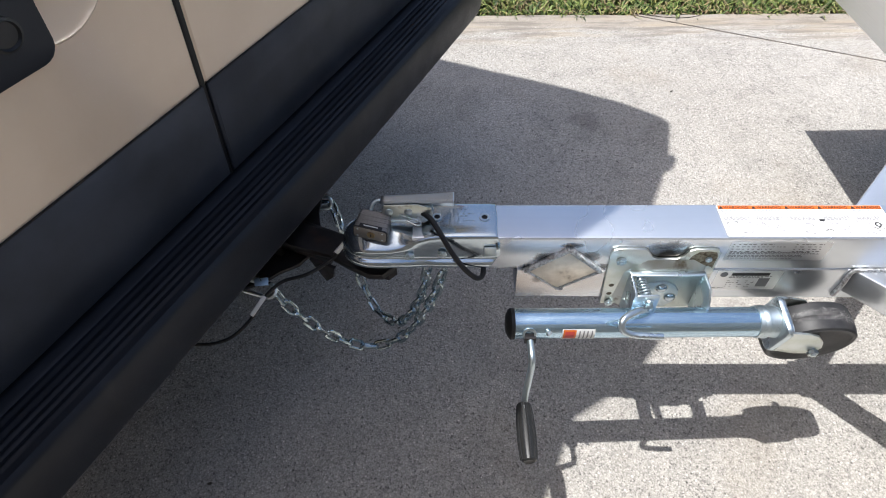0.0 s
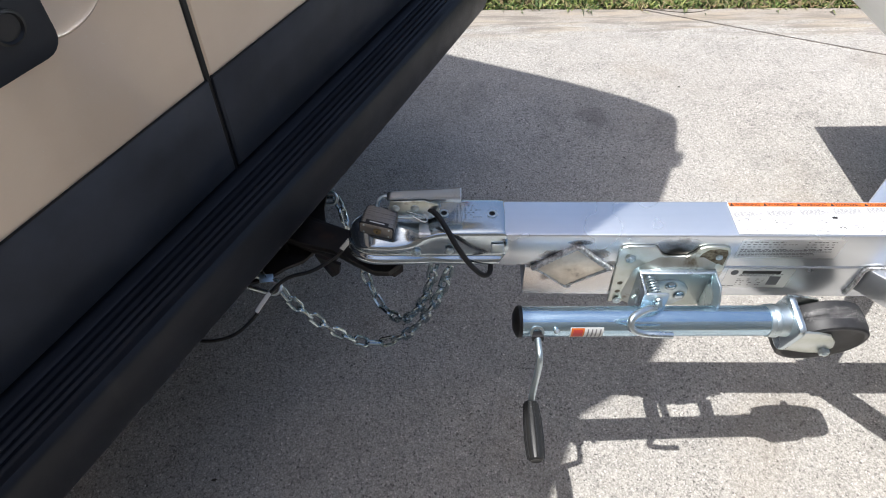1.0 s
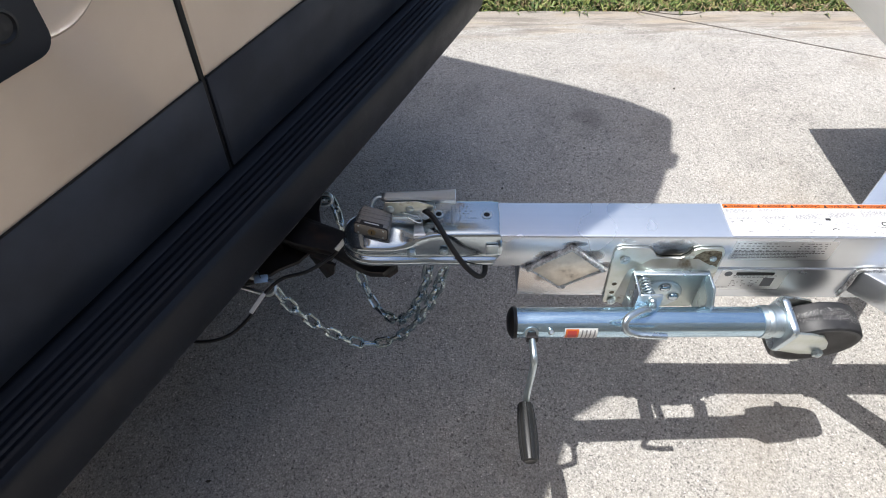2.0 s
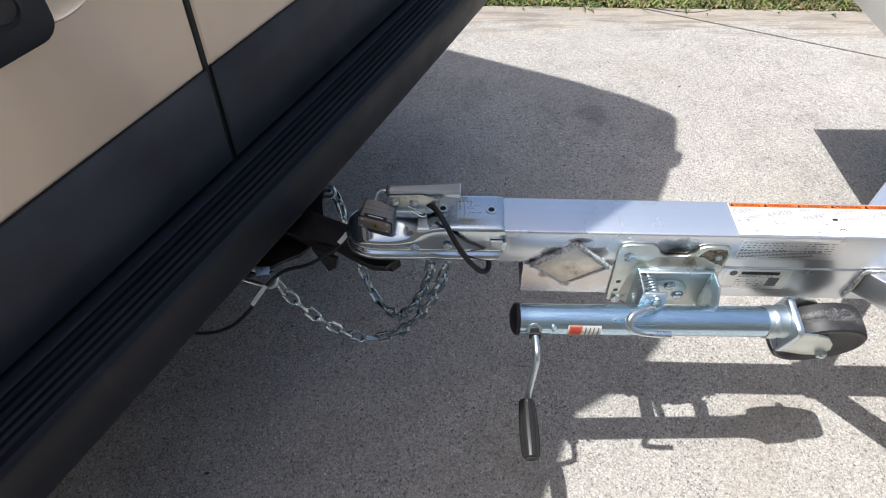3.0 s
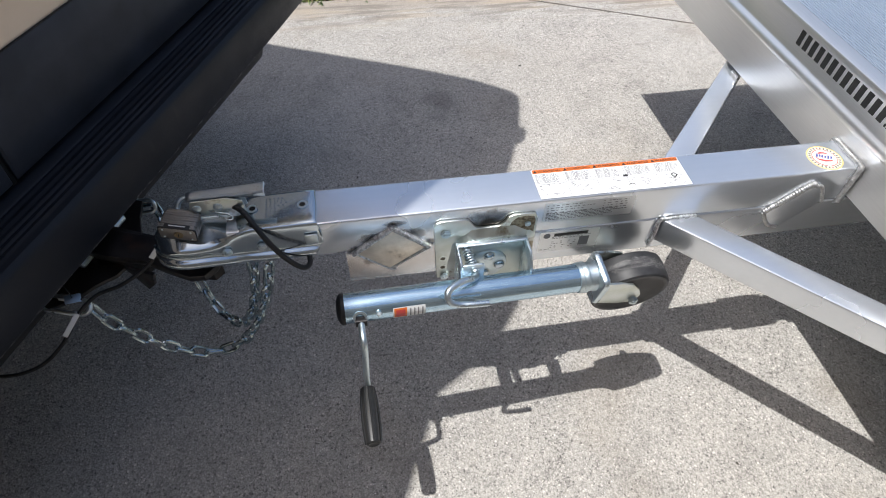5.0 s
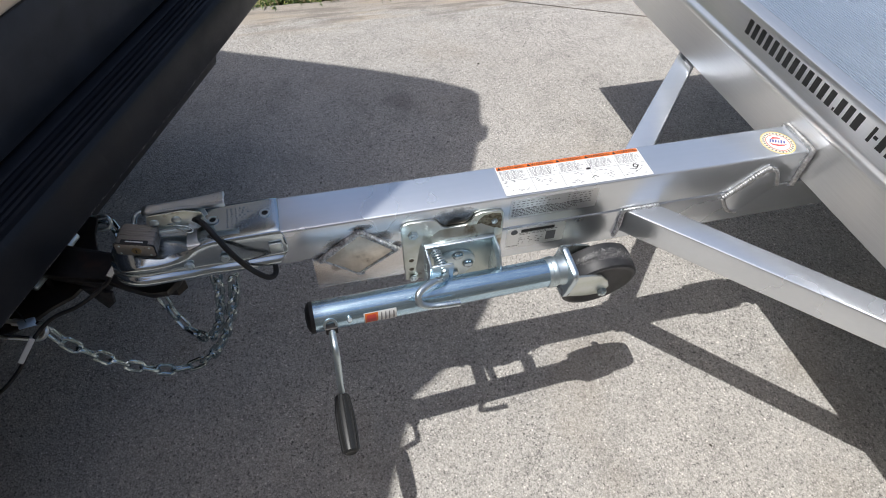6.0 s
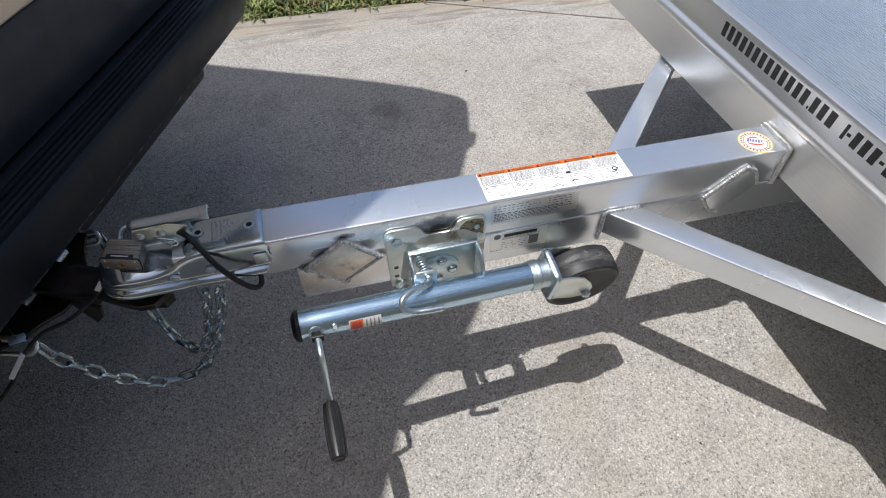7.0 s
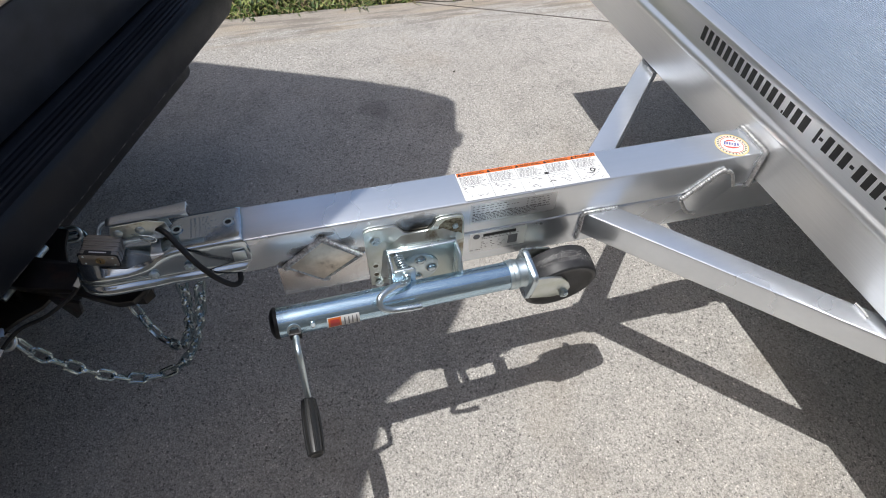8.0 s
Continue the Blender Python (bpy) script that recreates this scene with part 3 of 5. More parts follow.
def lawn():
    """Broad-bladed turf: tufts of arching blades, thinner and browner along the slab."""
    rnd = random.Random(11)
    bm = bmesh.new()
    for i in range(3400):
        tx = rnd.uniform(-1.1, 2.7)
        depth = rnd.random() ** 1.5 * 0.72
        ty = EDGE(tx) + depth + 0.010 + 0.016 * math.sin(tx * 23) + 0.014 * math.sin(tx * 61)
        if depth < 0.05 and rnd.random() < 0.35:
            continue
        tuft = rnd.uniform(0, 2 * math.pi)
        tall = rnd.uniform(0.75, 1.35)
        for b in range(rnd.randint(4, 7)):
            h = rnd.uniform(0.022, 0.052) * tall
            w = rnd.uniform(0.0022, 0.0050)
            turn = tuft + rnd.gauss(0, 1.5)
            lean = rnd.uniform(0.5, 1.8) * h
            d = Vector((math.cos(turn), math.sin(turn), 0))
            if depth < 0.06:
                d = (d + Vector((0, -0.15, 0))).normalized()
                h, lean = h * 0.75, lean * 0.75
            side = Vector((-d.y, d.x, 0)) * w
            p0 = Vector((tx + rnd.gauss(0, 0.010), ty + abs(rnd.gauss(0, 0.010)), -0.03))
            p1 = p0 + Vector((0, 0, h * 0.62)) + d * lean * 0.22
            p2 = p0 + Vector((0, 0, h)) + d * lean * 0.62
            p3 = p0 + Vector((0, 0, h * 0.86)) + d * lean
            v = [bm.verts.new(q) for q in (p0 - side * 0.7, p0 + side * 0.7, p1 + side, p1 - side, p2 + side * 0.75, p2 - side * 0.75, p3)]
            bm.faces.new((v[0], v[1], v[2], v[3]))
            bm.faces.new((v[3], v[2], v[4], v[5]))
            bm.faces.new((v[5], v[4], v[6]))
    straw = bmesh.new()
    for i in range(800):                                   # clippings and dead leaves lying along the edge
        x = rnd.uniform(-1.0, 2.6)
        if rnd.random() < 0.45 - 0.45 * math.sin(x * 2.6 - 2.0):
            continue
        at = pose(x, EDGE(x) + rnd.random() ** 1.6 * 0.08 - 0.004, rnd.uniform(-0.006, 0.018), rnd.uniform(-25, 25), rnd.uniform(-25, 25), rnd.uniform(0, 360))
        ln, wd = rnd.uniform(0.010, 0.028), rnd.uniform(0.0010, 0.0030)
        straw.faces.new([straw.verts.new(at @ Vector(q)) for q in ((-ln, 0, 0), (0, -wd, 0.001), (ln, 0, 0), (0, wd, 0.001))])
    tagged(part("grass", bm, GRASS, label="coarse green lawn grass with dry straw at the driveway edge", smooth=False), category="grass", kind="stuff")
    tagged(part("dead_grass", straw, STRAW, label="dry brown clippings lying along the driveway edge", smooth=False), category="straw", kind="stuff")


lawn()


def leaf_scrap(at, turn, size):
    """A curled dry scrap lying on the slab."""
    ob = thing("leaf_scrap", "small dark dry leaf scrap on the concrete driveway", "leaf scrap", at, group="leaf scraps")
    bm = prism([(-0.5, -0.08), (-0.2, -0.24), (0.2, -0.20), (0.5, 0.02), (0.15, 0.20), (-0.25, 0.16)], Matrix.Translation(at) @ pose(0, 0, 0.0004, 0, 0, turn) @ Matrix.Diagonal((size, size, 1, 1)), 0.0018, 0.0005)
    for q in bm.verts:
        q.co.z += 0.10 * abs(q.co.x - at[0]) * (q.co.z > 0.001)
    part("blade", bm, DRY_LEAF, ob)


for at, turn, size in (((0.743, 1.245, 0.0), 20, 0.014), ((0.841, -0.381, 0.0), -75, 0.009), ((0.053, 0.692, 0.0), 70, 0.011), ((-0.658, -0.266, 0.0), 10, 0.013)):
    leaf_scrap(at, turn, size)


def grass_runner():
    ob = thing("grass_runner", "thin dark grass runner lying over the driveway edge", "grass runner", (0.74, 1.853, 0.0))
    part("stem", sweep(smooth_path([(0.74, 1.858, 0.002), (0.81, 1.833, 0.0016), (0.885, 1.815, 0.0016), (0.95, 1.814, 0.0018), (1.005, 1.828, 0.004), (1.03, 1.852, 0.003)], 40), 0.0014, 6), DRY_LEAF, ob)


grass_runner()


# ---- van ----
def van():
    v = thing("van", "beige high-roof van with dark lower cladding, rear doors shut", "van", VAN_AT, turn=VAN_TURN)
    W = 1.0

    # body shell: sections across, from the rear door plane forward
    def shell(x, w, z0, z1, lean):
        pts = []
        for y, z in ((-w, z0), (-w - 0.015, 0.75), (-w - 0.02, 1.0), (-w + 0.01, 1.35), (-w + 0.06, z1 - 0.14), (-w + 0.16, z1 - 0.02), (-w + 0.4, z1 + 0.02),
                     (w - 0.4, z1 + 0.02), (w - 0.16, z1 - 0.02), (w - 0.06, z1 - 0.14), (w - 0.01, 1.35), (w + 0.02, 1.0), (w + 0.015, 0.75), (w, z0)):
            pts.append(Vector((x + lean * max(0, z - 1.0), y, z)))
        return pts

    bm = bmesh.new()
    rows = [shell(-0.035, W - 0.06, 0.42, 2.02, -0.02), shell(-0.06, W, 0.40, 2.05, -0.02), shell(-1.2, W, 0.38, 2.05, 0), shell(-3.6, W, 0.38, 2.03, 0), shell(-4.1, W, 0.38, 1.7, -0.2), shell(-5.0, W - 0.1, 0.4, 1.15, 0)]
    rows = [[bm.verts.new(p) for p in r] for r in rows]
    for a, b in zip(rows, rows[1:]):
        for i in range(len(a)):
            bm.faces.new((a[i], a[(i + 1) % len(a)], b[(i + 1) % len(a)], b[i]))
    bm.faces.new(rows[0])
    bm.faces.new(rows[-1])
    part("body", bm, PAINT, v)

    # raised roof, out of view; its outline and bumps are shaped to cast the van's shadow
    bm = bmesh.new()
    prof = [(0.071, 0.90), (0.064, 1.03), (0.048, 1.094), (0.015, 1.116), (-0.05, 1.131), (-0.15, 1.150), (-0.38, 1.162), (-3.4, 1.150), (-4.0, 0.9)]
    rr = []
    for x, w in prof:
        rr.append([bm.verts.new((x - 0.007 + 0.014 * y, y, z)) for y, z in ((-w, 2.0), (-w, 2.33), (-w + 0.14, 2.42), (w - 0.14, 2.42), (w, 2.33), (w, 2.0))])
    for a, b in zip(rr, rr[1:]):
        for i in range(6):
            bm.faces.new((a[i], a[(i + 1) % 6], b[(i + 1) % 6], b[i]))
    bm.faces.new(rr[0])
    bm.faces.new(rr[-1])
    bmesh.ops.bevel(bm, geom=[e for e in bm.edges], offset=0.006, segments=2, affect="EDGES", profile=0.5)
    roof = part("roof", bm, PAINT, v, "beige raised roof")
    part("roof_bulge", prism([(-0.235, -0.03), (-0.19, 0.008), (-0.115, 0.056), (0.0, 0.108), (0.07, 0.128), (0.12, 0.138), (0.19, 0.095), (0.27, 0.03), (0.31, -0.03)], Matrix(((0, 1, 0, 0.072), (1, 0, 0, 0.04), (0, 0, 1, 2.36), (0, 0, 0, 1))), 0.05, 0.01), PAINT, roof)
    part("roof_shadow_bump", box(0.03, 0.106, 0.815, 0.905, 2.34, 2.40, 0.016), LAMP_RED, roof, "unseen red bump on the roof edge that shapes the van's shadow")

    # rear doors, bulging a little at the belt, with cladding
    def out(z):
        return -0.011 + 0.105 * (min(z, 1.15) - 0.64) - 0.09 * max(0.0, z - 1.15)

    def skin(y0, y1, zs, proud, deep):
        """A curved panel between two heights, following the door."""
        bm = bmesh.new()
        soft = 0.004
        ys = [y0, y0 + soft, y1 - soft, y1]
        front = [[bm.verts.new((out(z) + proud - (soft * 0.8 if k in (0, 3) or i in (0, len(zs) - 1) else 0), y, z)) for k, y in enumerate(ys)] for i, z in enumerate(zs)]
        back = [[bm.verts.new((out(z) - deep, y, z)) for y in ys] for z in zs]
        for grid in (front, back):
            for a, b in zip(grid, grid[1:]):
                for k in range(3):
                    bm.faces.new((a[k], a[k + 1], b[k + 1], b[k]))
        for f, b in ((front[0], back[0]), (front[-1], back[-1]), ([r[0] for r in front], [r[0] for r in back]), ([r[-1] for r in front], [r[-1] for r in back])):
            for k in range(len(f) - 1):
                bm.faces.new((f[k], f[k + 1], b[k + 1], b[k]))
        return bm

    leaning = Matrix(((0, 0.105, 1, -0.011 - 0.105 * 0.64), (1, 0, 0, 0), (0, 1, 0, 0), (0, 0, 0, 1)))
    upright = Matrix(((0, -0.09, 1, out(1.5) + 0.09 * 1.5), (1, 0, 0, 0), (0, 1, 0, 0), (0, 0, 0, 1)))
    for sgn in (-1, 1):
        y0, y1 = (-0.90, -0.0055) if sgn < 0 else (0.0055, 0.90)
        door = part("rear_door", skin(y0, y1, [0.645, 0.65, 0.75, 0.83, 0.95, 1.05, 1.12, 1.18, 1.3, 1.6, 1.975, 1.98], 0.0, 0.03), PAINT, v, "beige painted rear door, shut")
        part("cladding", skin(y0, y1, [0.6365, 0.6415, 0.7, 0.76, 0.82, 0.8255], 0.007, 0.002), CLADDING, door, "dark grey textured lower cladding")
        part("cladding_seal", skin(y0 + 0.001, y1 - 0.001, [0.8257, 0.8261, 0.8272, 0.8276], 0.004, 0.002), SEAL_AND_HOLE, door)
        yw0, yw1 = (-0.78, -0.12) if sgn < 0 else (0.12, 0.78)
        part("window", prism(rounded(yw0, yw1, 1.26, 1.85, 0.06), upright, 0.005, 0.001), GLASS, door)
        if sgn < 0:
            part("handle_panel", prism(rounded(-0.62, -0.194, 0.991, 1.13, 0.024), leaning, 0.016, 0.006), BUMPER, door, "black plastic handle panel")
            part("key_cylinder", turned([(0.0, 0.019), (0.004, 0.019), (0.005, 0.016), (0.002, 0.014), (0.002, 0.0)], (out(1.044) + 0.0155, -0.243, 1.044), (1, 0, -0.105), 36), BLACK, door, "black key cylinder")
            part("handle_recess", turned([(0.0, 0.0935), (0.0022, 0.0915), (0.0030, 0.0895), (0.0022, 0.087), (0.0012, 0.078), (0.0008, 0.055), (0.0016, 0.042), (0.0055, 0.030), (0.0068, 0.0)], (out(1.09) + 0.0002, -0.175, 1.09), (1, 0, -0.105), 60), PAINT, door, "shallow dished handle recess")
    part("door_seal", skin(-0.0072, 0.0072, [0.60, 0.61, 0.75, 0.9, 1.05, 1.15, 1.18, 1.98], -0.0004, 0.02), SEAL_AND_HOLE, v)

    # bumper: a section swept across, with rounded ends
    sec = [(-0.06, 0.60), (-0.034, 0.6285), (-0.014, 0.6285), (-0.010, 0.6277), (-0.006, 0.6262), (-0.001, 0.6245), (0.0025, 0.6230)]
    for i in range(5):
        u = 0.004 + i * 0.0135
        sec += [(u, 0.6217), (u + 0.0030, 0.6233), (u + 0.0055, 0.6238), (u + 0.0080, 0.6233), (u + 0.0108, 0.6217)]
    sec += [(0.0725, 0.6215), (0.081, 0.6205), (0.0865, 0.616), (0.0895, 0.609), (0.0910, 0.575), (0.0890, 0.5245), (0.0862, 0.5180), (0.0790, 0.5145), (0.0, 0.512), (-0.06, 0.52)]
    rows = []
    bm = bmesh.new()
    stations = [-1.03, -1.015, -0.98, -0.93, -0.8, -0.4, 0.0, 0.4, 0.8, 0.93, 0.98, 1.015, 1.03]
    for y in stations:
        back = max(0.0, abs(y) - 0.93) / 0.10
        inset = -0.05 * back ** 2
        crown = 0.011 * (1 - y * y)
        rows.append([bm.verts.new((x + inset + crown * max(0.0, min(1.0, (x + 0.03) / 0.06)), y, z - 0.02 * back ** 2 * (1 if z > 0.55 else -0.6))) for x, z in sec])
    for a, b in zip(rows, rows[1:]):
        for i in range(len(sec)):
            bm.faces.new((a[i], a[(i + 1) % len(sec)], b[(i + 1) % len(sec)], b[i]))
    bm.faces.new(rows[0])
    bm.faces.new(rows[-1])
    part("rear_bumper", bm, BUMPER, v, "black plastic rear bumper with ribbed step pad", angle=28)
    for y in (-0.94, 0.94):
        part("tail_lamp", box(-0.05, 0.02, y - 0.035, y + 0.035, 0.95, 1.35, 0.015), LAMP_RED, v)
    # wheels and floor
    part("underbody", box(-4.9, -0.03, -0.85, 0.85, 0.36, 0.46, 0.02), BLACK, v)
    # unseen block, added to keep light from leaking out beneath the van
    part("underbody_light_block", box(-4.6, -0.45, -0.75, 0.25, 0.22, 0.362, 0.04), BLACK, v)
    for x in (-1.15, -4.3):
        for y in (-0.86, 0.86):
            w = part("wheel", turned([(-0.1, 0.2), (-0.11, 0.33), (-0.08, 0.36), (0.08, 0.36), (0.11, 0.33), (0.1, 0.2), (0.05, 0.19), (0.05, 0.0)], (x, y, 0.36), (0, 1, 0), 32), TYRE, v)
            part("rim", turned([(-0.09, 0.05), (-0.08, 0.2), (0.08, 0.2), (0.09, 0.05)], (x, y, 0.36), (0, 1, 0), 24), ZINC, w)
    # hitch receiver under the bumper
    rec = part("hitch_receiver", moved(square_tube(0.29, 0.068, 0.068, 0.006, 0.006), Matrix.Translation((-0.25, 0.035, 0.455))), HITCH, v, "black steel tow hitch receiver")
    part("collar", moved(square_tube(0.022, 0.086, 0.086, 0.009, 0.008), Matrix.Translation((0.026, 0.035, 0.455))), HITCH, rec)
    part("crossbar", box(-0.06, -0.01, -0.62, 0.69, 0.425, 0.475, 0.006), HITCH, rec)
    part("chain_plate", prism([(-0.112, -0.05), (-0.112, 0.020), (-0.080, 0.052), (-0.044, 0.068), (-0.012, 0.092), (0.03, 0.100), (0.085, 0.084), (0.134, 0.046), (0.175, 0.026), (0.175, -0.05)], Matrix(((0, 1, 0, 0.0), (1, 0, 0, 0), (0, 0, 1, 0.418), (0, 0, 0, 1))), 0.009, 0.002), HITCH, rec)
    return v


van()


# ---- trailer ----
TOP, SEAM, LOW, HALF = 0.583, 0.4985, 0.4075, 0.0381


def skewed(bm):
    """The deck and its front beam stand a degree off square to the tongue."""
    for q in bm.verts:
        q.co.x -= 0.021 * q.co.y
    return bm


def trailer():
    t = thing("trailer", "bright mill-aluminium flatbed trailer, hitched to the van", "trailer", (0, 0, 0))
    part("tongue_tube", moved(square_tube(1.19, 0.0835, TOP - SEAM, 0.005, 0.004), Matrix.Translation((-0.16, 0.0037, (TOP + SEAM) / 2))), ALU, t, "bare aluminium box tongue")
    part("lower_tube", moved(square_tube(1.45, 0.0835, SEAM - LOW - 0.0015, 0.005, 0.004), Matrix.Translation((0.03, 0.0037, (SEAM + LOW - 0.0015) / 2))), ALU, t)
    for s in (-1, 1):
        y0 = 0.0385 if s < 0 else 0.046
        ya, yb = (0.371, 0.447) if s < 0 else (0.387, 0.456)
        run = 0.22                                   # the arms run on under the beam
        outline = [(0.641, s * y0), (0.716, s * y0), (1.03 + run, s * (ya + run * (ya - y0) / 0.314)), (1.03 + run, s * (yb + run * (yb - y0) / 0.389))]
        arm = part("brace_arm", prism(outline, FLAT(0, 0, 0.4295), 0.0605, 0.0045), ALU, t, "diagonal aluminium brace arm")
        part("weld", bead([(0.637, s * (y0 + 0.003), 0.417), (0.639, s * (y0 + 0.004), 0.45), (0.640, s * (y0 + 0.003), 0.488), (0.66, s * (y0 + 0.003), 0.492), (0.716, s * (y0 + 0.003), 0.491)], 0.0042, seed=3), WELD_DARK, arm)
        part("weld", bead([(1.027, s * (ya - 0.004), 0.490), (1.0275, s * (ya + 0.012), 0.491), (1.027, s * (ya + 0.028), 0.490)], 0.0034, seed=4), WELD, arm)

    # front beam: one extrusion with a lip below the printed strip
    sec = [(1.064, 0.501), (1.033, 0.501), (1.030, 0.504), (1.030, 0.604), (1.0285, 0.6075), (1.0262, 0.6100), (1.0250, 0.6135), (1.0250, 0.6180), (1.0262, 0.6220), (1.0285, 0.6255),
           (1.0325, 0.629), (1.0345, 0.633), (1.0300, 0.690), (1.0285, 0.6985), (1.0305, 0.7030), (1.036, 0.7045), (1.064, 0.7045)]
    bm = bmesh.new()
    ends = [[bm.verts.new((x, y, z)) for x, z in sec] for y in (-0.99, 0.99)]
    for i in range(len(sec)):
        bm.faces.new((ends[0][i], ends[0][(i + 1) % len(sec)], ends[1][(i + 1) % len(sec)], ends[1][i]))
    bm.faces.new(ends[0])
    bm.faces.new(ends[1])
    skewed(bm)
    beam = part("front_beam", bm, ALU_BEAM, t, "wide extruded aluminium front beam with printed strip")
    # side rails and cross members under the deck
    for s in (-1, 1):
        part("side_rail", skewed(box(1.085, 4.6, s * 0.95, s * 0.99, 0.50, 0.703, 0.004)), ALU, t)
    for x in (1.7, 2.3, 2.9, 3.5, 4.1):
        part("cross_member", skewed(box(x, x + 0.05, -0.95, 0.95, 0.60, 0.69, 0.003)), ALU_X, t)
    part("axle", rod((2.9, -1.0, 0.32), (2.9, 1.0, 0.32), 0.03, 16), ALU, t)
    for s in (-1, 1):
        w = part("wheel", turned([(-0.08, 0.16), (-0.09, 0.27), (-0.06, 0.30), (0.06, 0.30), (0.09, 0.27), (0.08, 0.16), (0.03, 0.15), (0.03, 0.0)], (2.9, s * 1.08, 0.30), (0, 1, 0), 32), TYRE, t)
        part("rim", turned([(-0.06, 0.04), (-0.05, 0.16), (0.05, 0.16), (0.07, 0.04)], (2.9, s * 1.08, 0.30), (0, 1, 0), 24), ZINC, w)
        part("spring_hanger", box(2.75, 3.05, s * 0.9, s * 0.96, 0.30, 0.505, 0.01), ALU, t)

    # deck planks with fine ribs running across the trailer
    pitch, count = 0.0073, 20
    width = pitch * count
    bm = bmesh.new()
    prof = [(0.0, 0.690)]
    for i in range(count):
        x = i * pitch
        prof += [(x + 0.0014, 0.6945), (x + 0.0018, 0.7040), (x + 0.0023, 0.7047), (x + 0.0058, 0.7047), (x + 0.0063, 0.7040), (x + 0.0067, 0.6945)]
    prof += [(width - 0.0006, 0.6945), (width - 0.0006, 0.690)]
    prof[0] = (0.0, 0.690)
    prof.insert(1, (0.0, 0.6945))
    ends = [[bm.verts.new((x, y, z)) for x, z in prof] for y in (-0.95, 0.95)]
    for i in range(len(prof)):
        bm.faces.new((ends[0][i], ends[0][(i + 1) % len(prof)], ends[1][(i + 1) % len(prof)], ends[1][i]))
    bm.faces.new(ends[0])
    bm.faces.new(ends[1])
    skewed(moved(bm, Matrix.Translation((1.0645, 0, 0))))
    first = part("deck_plank", bm, ALU_X, t, smooth=False)
    for i in range(1, 24):
        o = new("deck_plank", first.data)
        o.parent = t
        o.location = (i * width, 0, 0)

    # welds where the tongue meets the beam
    part("tongue_weld", bead([(1.024, 0.048, 0.575), (1.026, 0.043, 0.585), (1.025, 0.0, 0.5865), (1.026, -0.036, 0.585), (1.024, -0.042, 0.575), (1.024, -0.042, 0.54), (1.025, -0.042, 0.495)], 0.0055, seed=7), WELD, t)

    # plates tying the two tubes together on the near and far side
    for s in (-1, 1):
        m = SIDE(0, -0.0383, 0) if s < 0 else Matrix(((1, 0, 0, 0), (0, 0, 1, 0.0455), (0, 1, 0, 0), (0, 0, 0, 1)))
        d = [(0.047, 0.498), (0.118, 0.555), (0.181, 0.495), (0.107, 0.4425)]
        pl = part("diamond_plate", prism(d, m, 0.003, 0.0008), SOOT, t, "scorched diamond plate welded over the tube seam")
        yy = -0.0415 if s < 0 else 0.0490
        part("weld", bead([(0.043, yy, 0.496), (0.056, yy, 0.5075), (0.088, yy, 0.533), (0.119, yy, 0.557)], 0.0058, seed=11), WELD_DARK, pl)
        part("weld", bead([(0.117, yy, 0.5575), (0.146, yy, 0.530), (0.184, yy, 0.494)], 0.0056, seed=12), WELD_DARK, pl)
        part("weld", bead([(0.047, yy, 0.496), (0.076, yy, 0.470), (0.103, yy, 0.445), (0.110, yy, 0.442)], 0.0022, seed=13), WELD_DARK, pl)
        part("weld", bead([(0.110, yy, 0.443), (0.152, yy, 0.473), (0.181, yy, 0.494)], 0.0018, seed=14), WELD, pl)
        part("weld", bead([(0.105, yy, 0.4405), (0.115, yy, 0.4395), (0.120, yy, 0.442)], 0.0024, seed=19), WELD_DARK, pl)
        part("weld", bead([(0.118, yy + 0.001, 0.4445), (0.154, yy + 0.001, 0.4690), (0.183, yy + 0.001, 0.4885)], 0.0013, seed=18), WELD, pl)
        g = [(0.868, 0.489), (0.934, 0.551), (0.964, 0.543), (0.986, 0.500), (0.922, 0.436), (0.893, 0.446)]
        gp = part("gusset_plate", prism(g, m, 0.004, 0.001), ALU, t, "aluminium gusset plate welded over the tube seam")
        part("weld", bead([(0.866, yy, 0.487), (0.90, yy, 0.520), (0.935, yy, 0.552), (0.945, yy, 0.551)], 0.006, seed=15), WELD, gp)
        part("weld", bead([(0.95, yy, 0.549), (0.966, yy, 0.541), (0.987, yy, 0.501)], 0.004, seed=16), WELD, gp)
        part("weld", bead([(0.866, yy, 0.485), (0.892, yy, 0.447), (0.918, yy, 0.435)], 0.004, seed=17), WELD, gp)

    # ---- printed labels ----
    x0, x1 = 0.388, 0.680
    warn = part("warning_label", prism(rounded(x0, x1, -0.0355, 0.0405, 0.002), FLAT(0, 0, TOP), 0.0005), WHITE, t, "white safety label with orange heading band")
    z = TOP + 0.0006
    part("heading_band", box(x0 + 0.0015, x1 - 0.0015, 0.0300, 0.0398, z, z + 0.0002), ORANGE, warn, smooth=False)
    step = (x1 - x0) / 5
    for i in range(5):
        cx = x0 + i * step
        z2 = z + 0.0004
        lettering("heading", "WARNING", 0.0092, FLAT(cx + 0.0115, 0.0316, z2), INK, warn, "black capital letters reading WARNING")
        part("alert_mark", prism([(cx + 0.003, 0.0313), (cx + 0.0105, 0.0313), (cx + 0.0067, 0.0385)], FLAT(0, 0, z2), 0.0003), INK, warn, smooth=False)
        bars("small_print", text_lines(20 + i, cx + 0.004, cx + step - 0.003, 0.004, 0.0265, 0.0027, 0.12), FLAT(0, 0, z), GREY_INK, warn, "", size=0.0011)
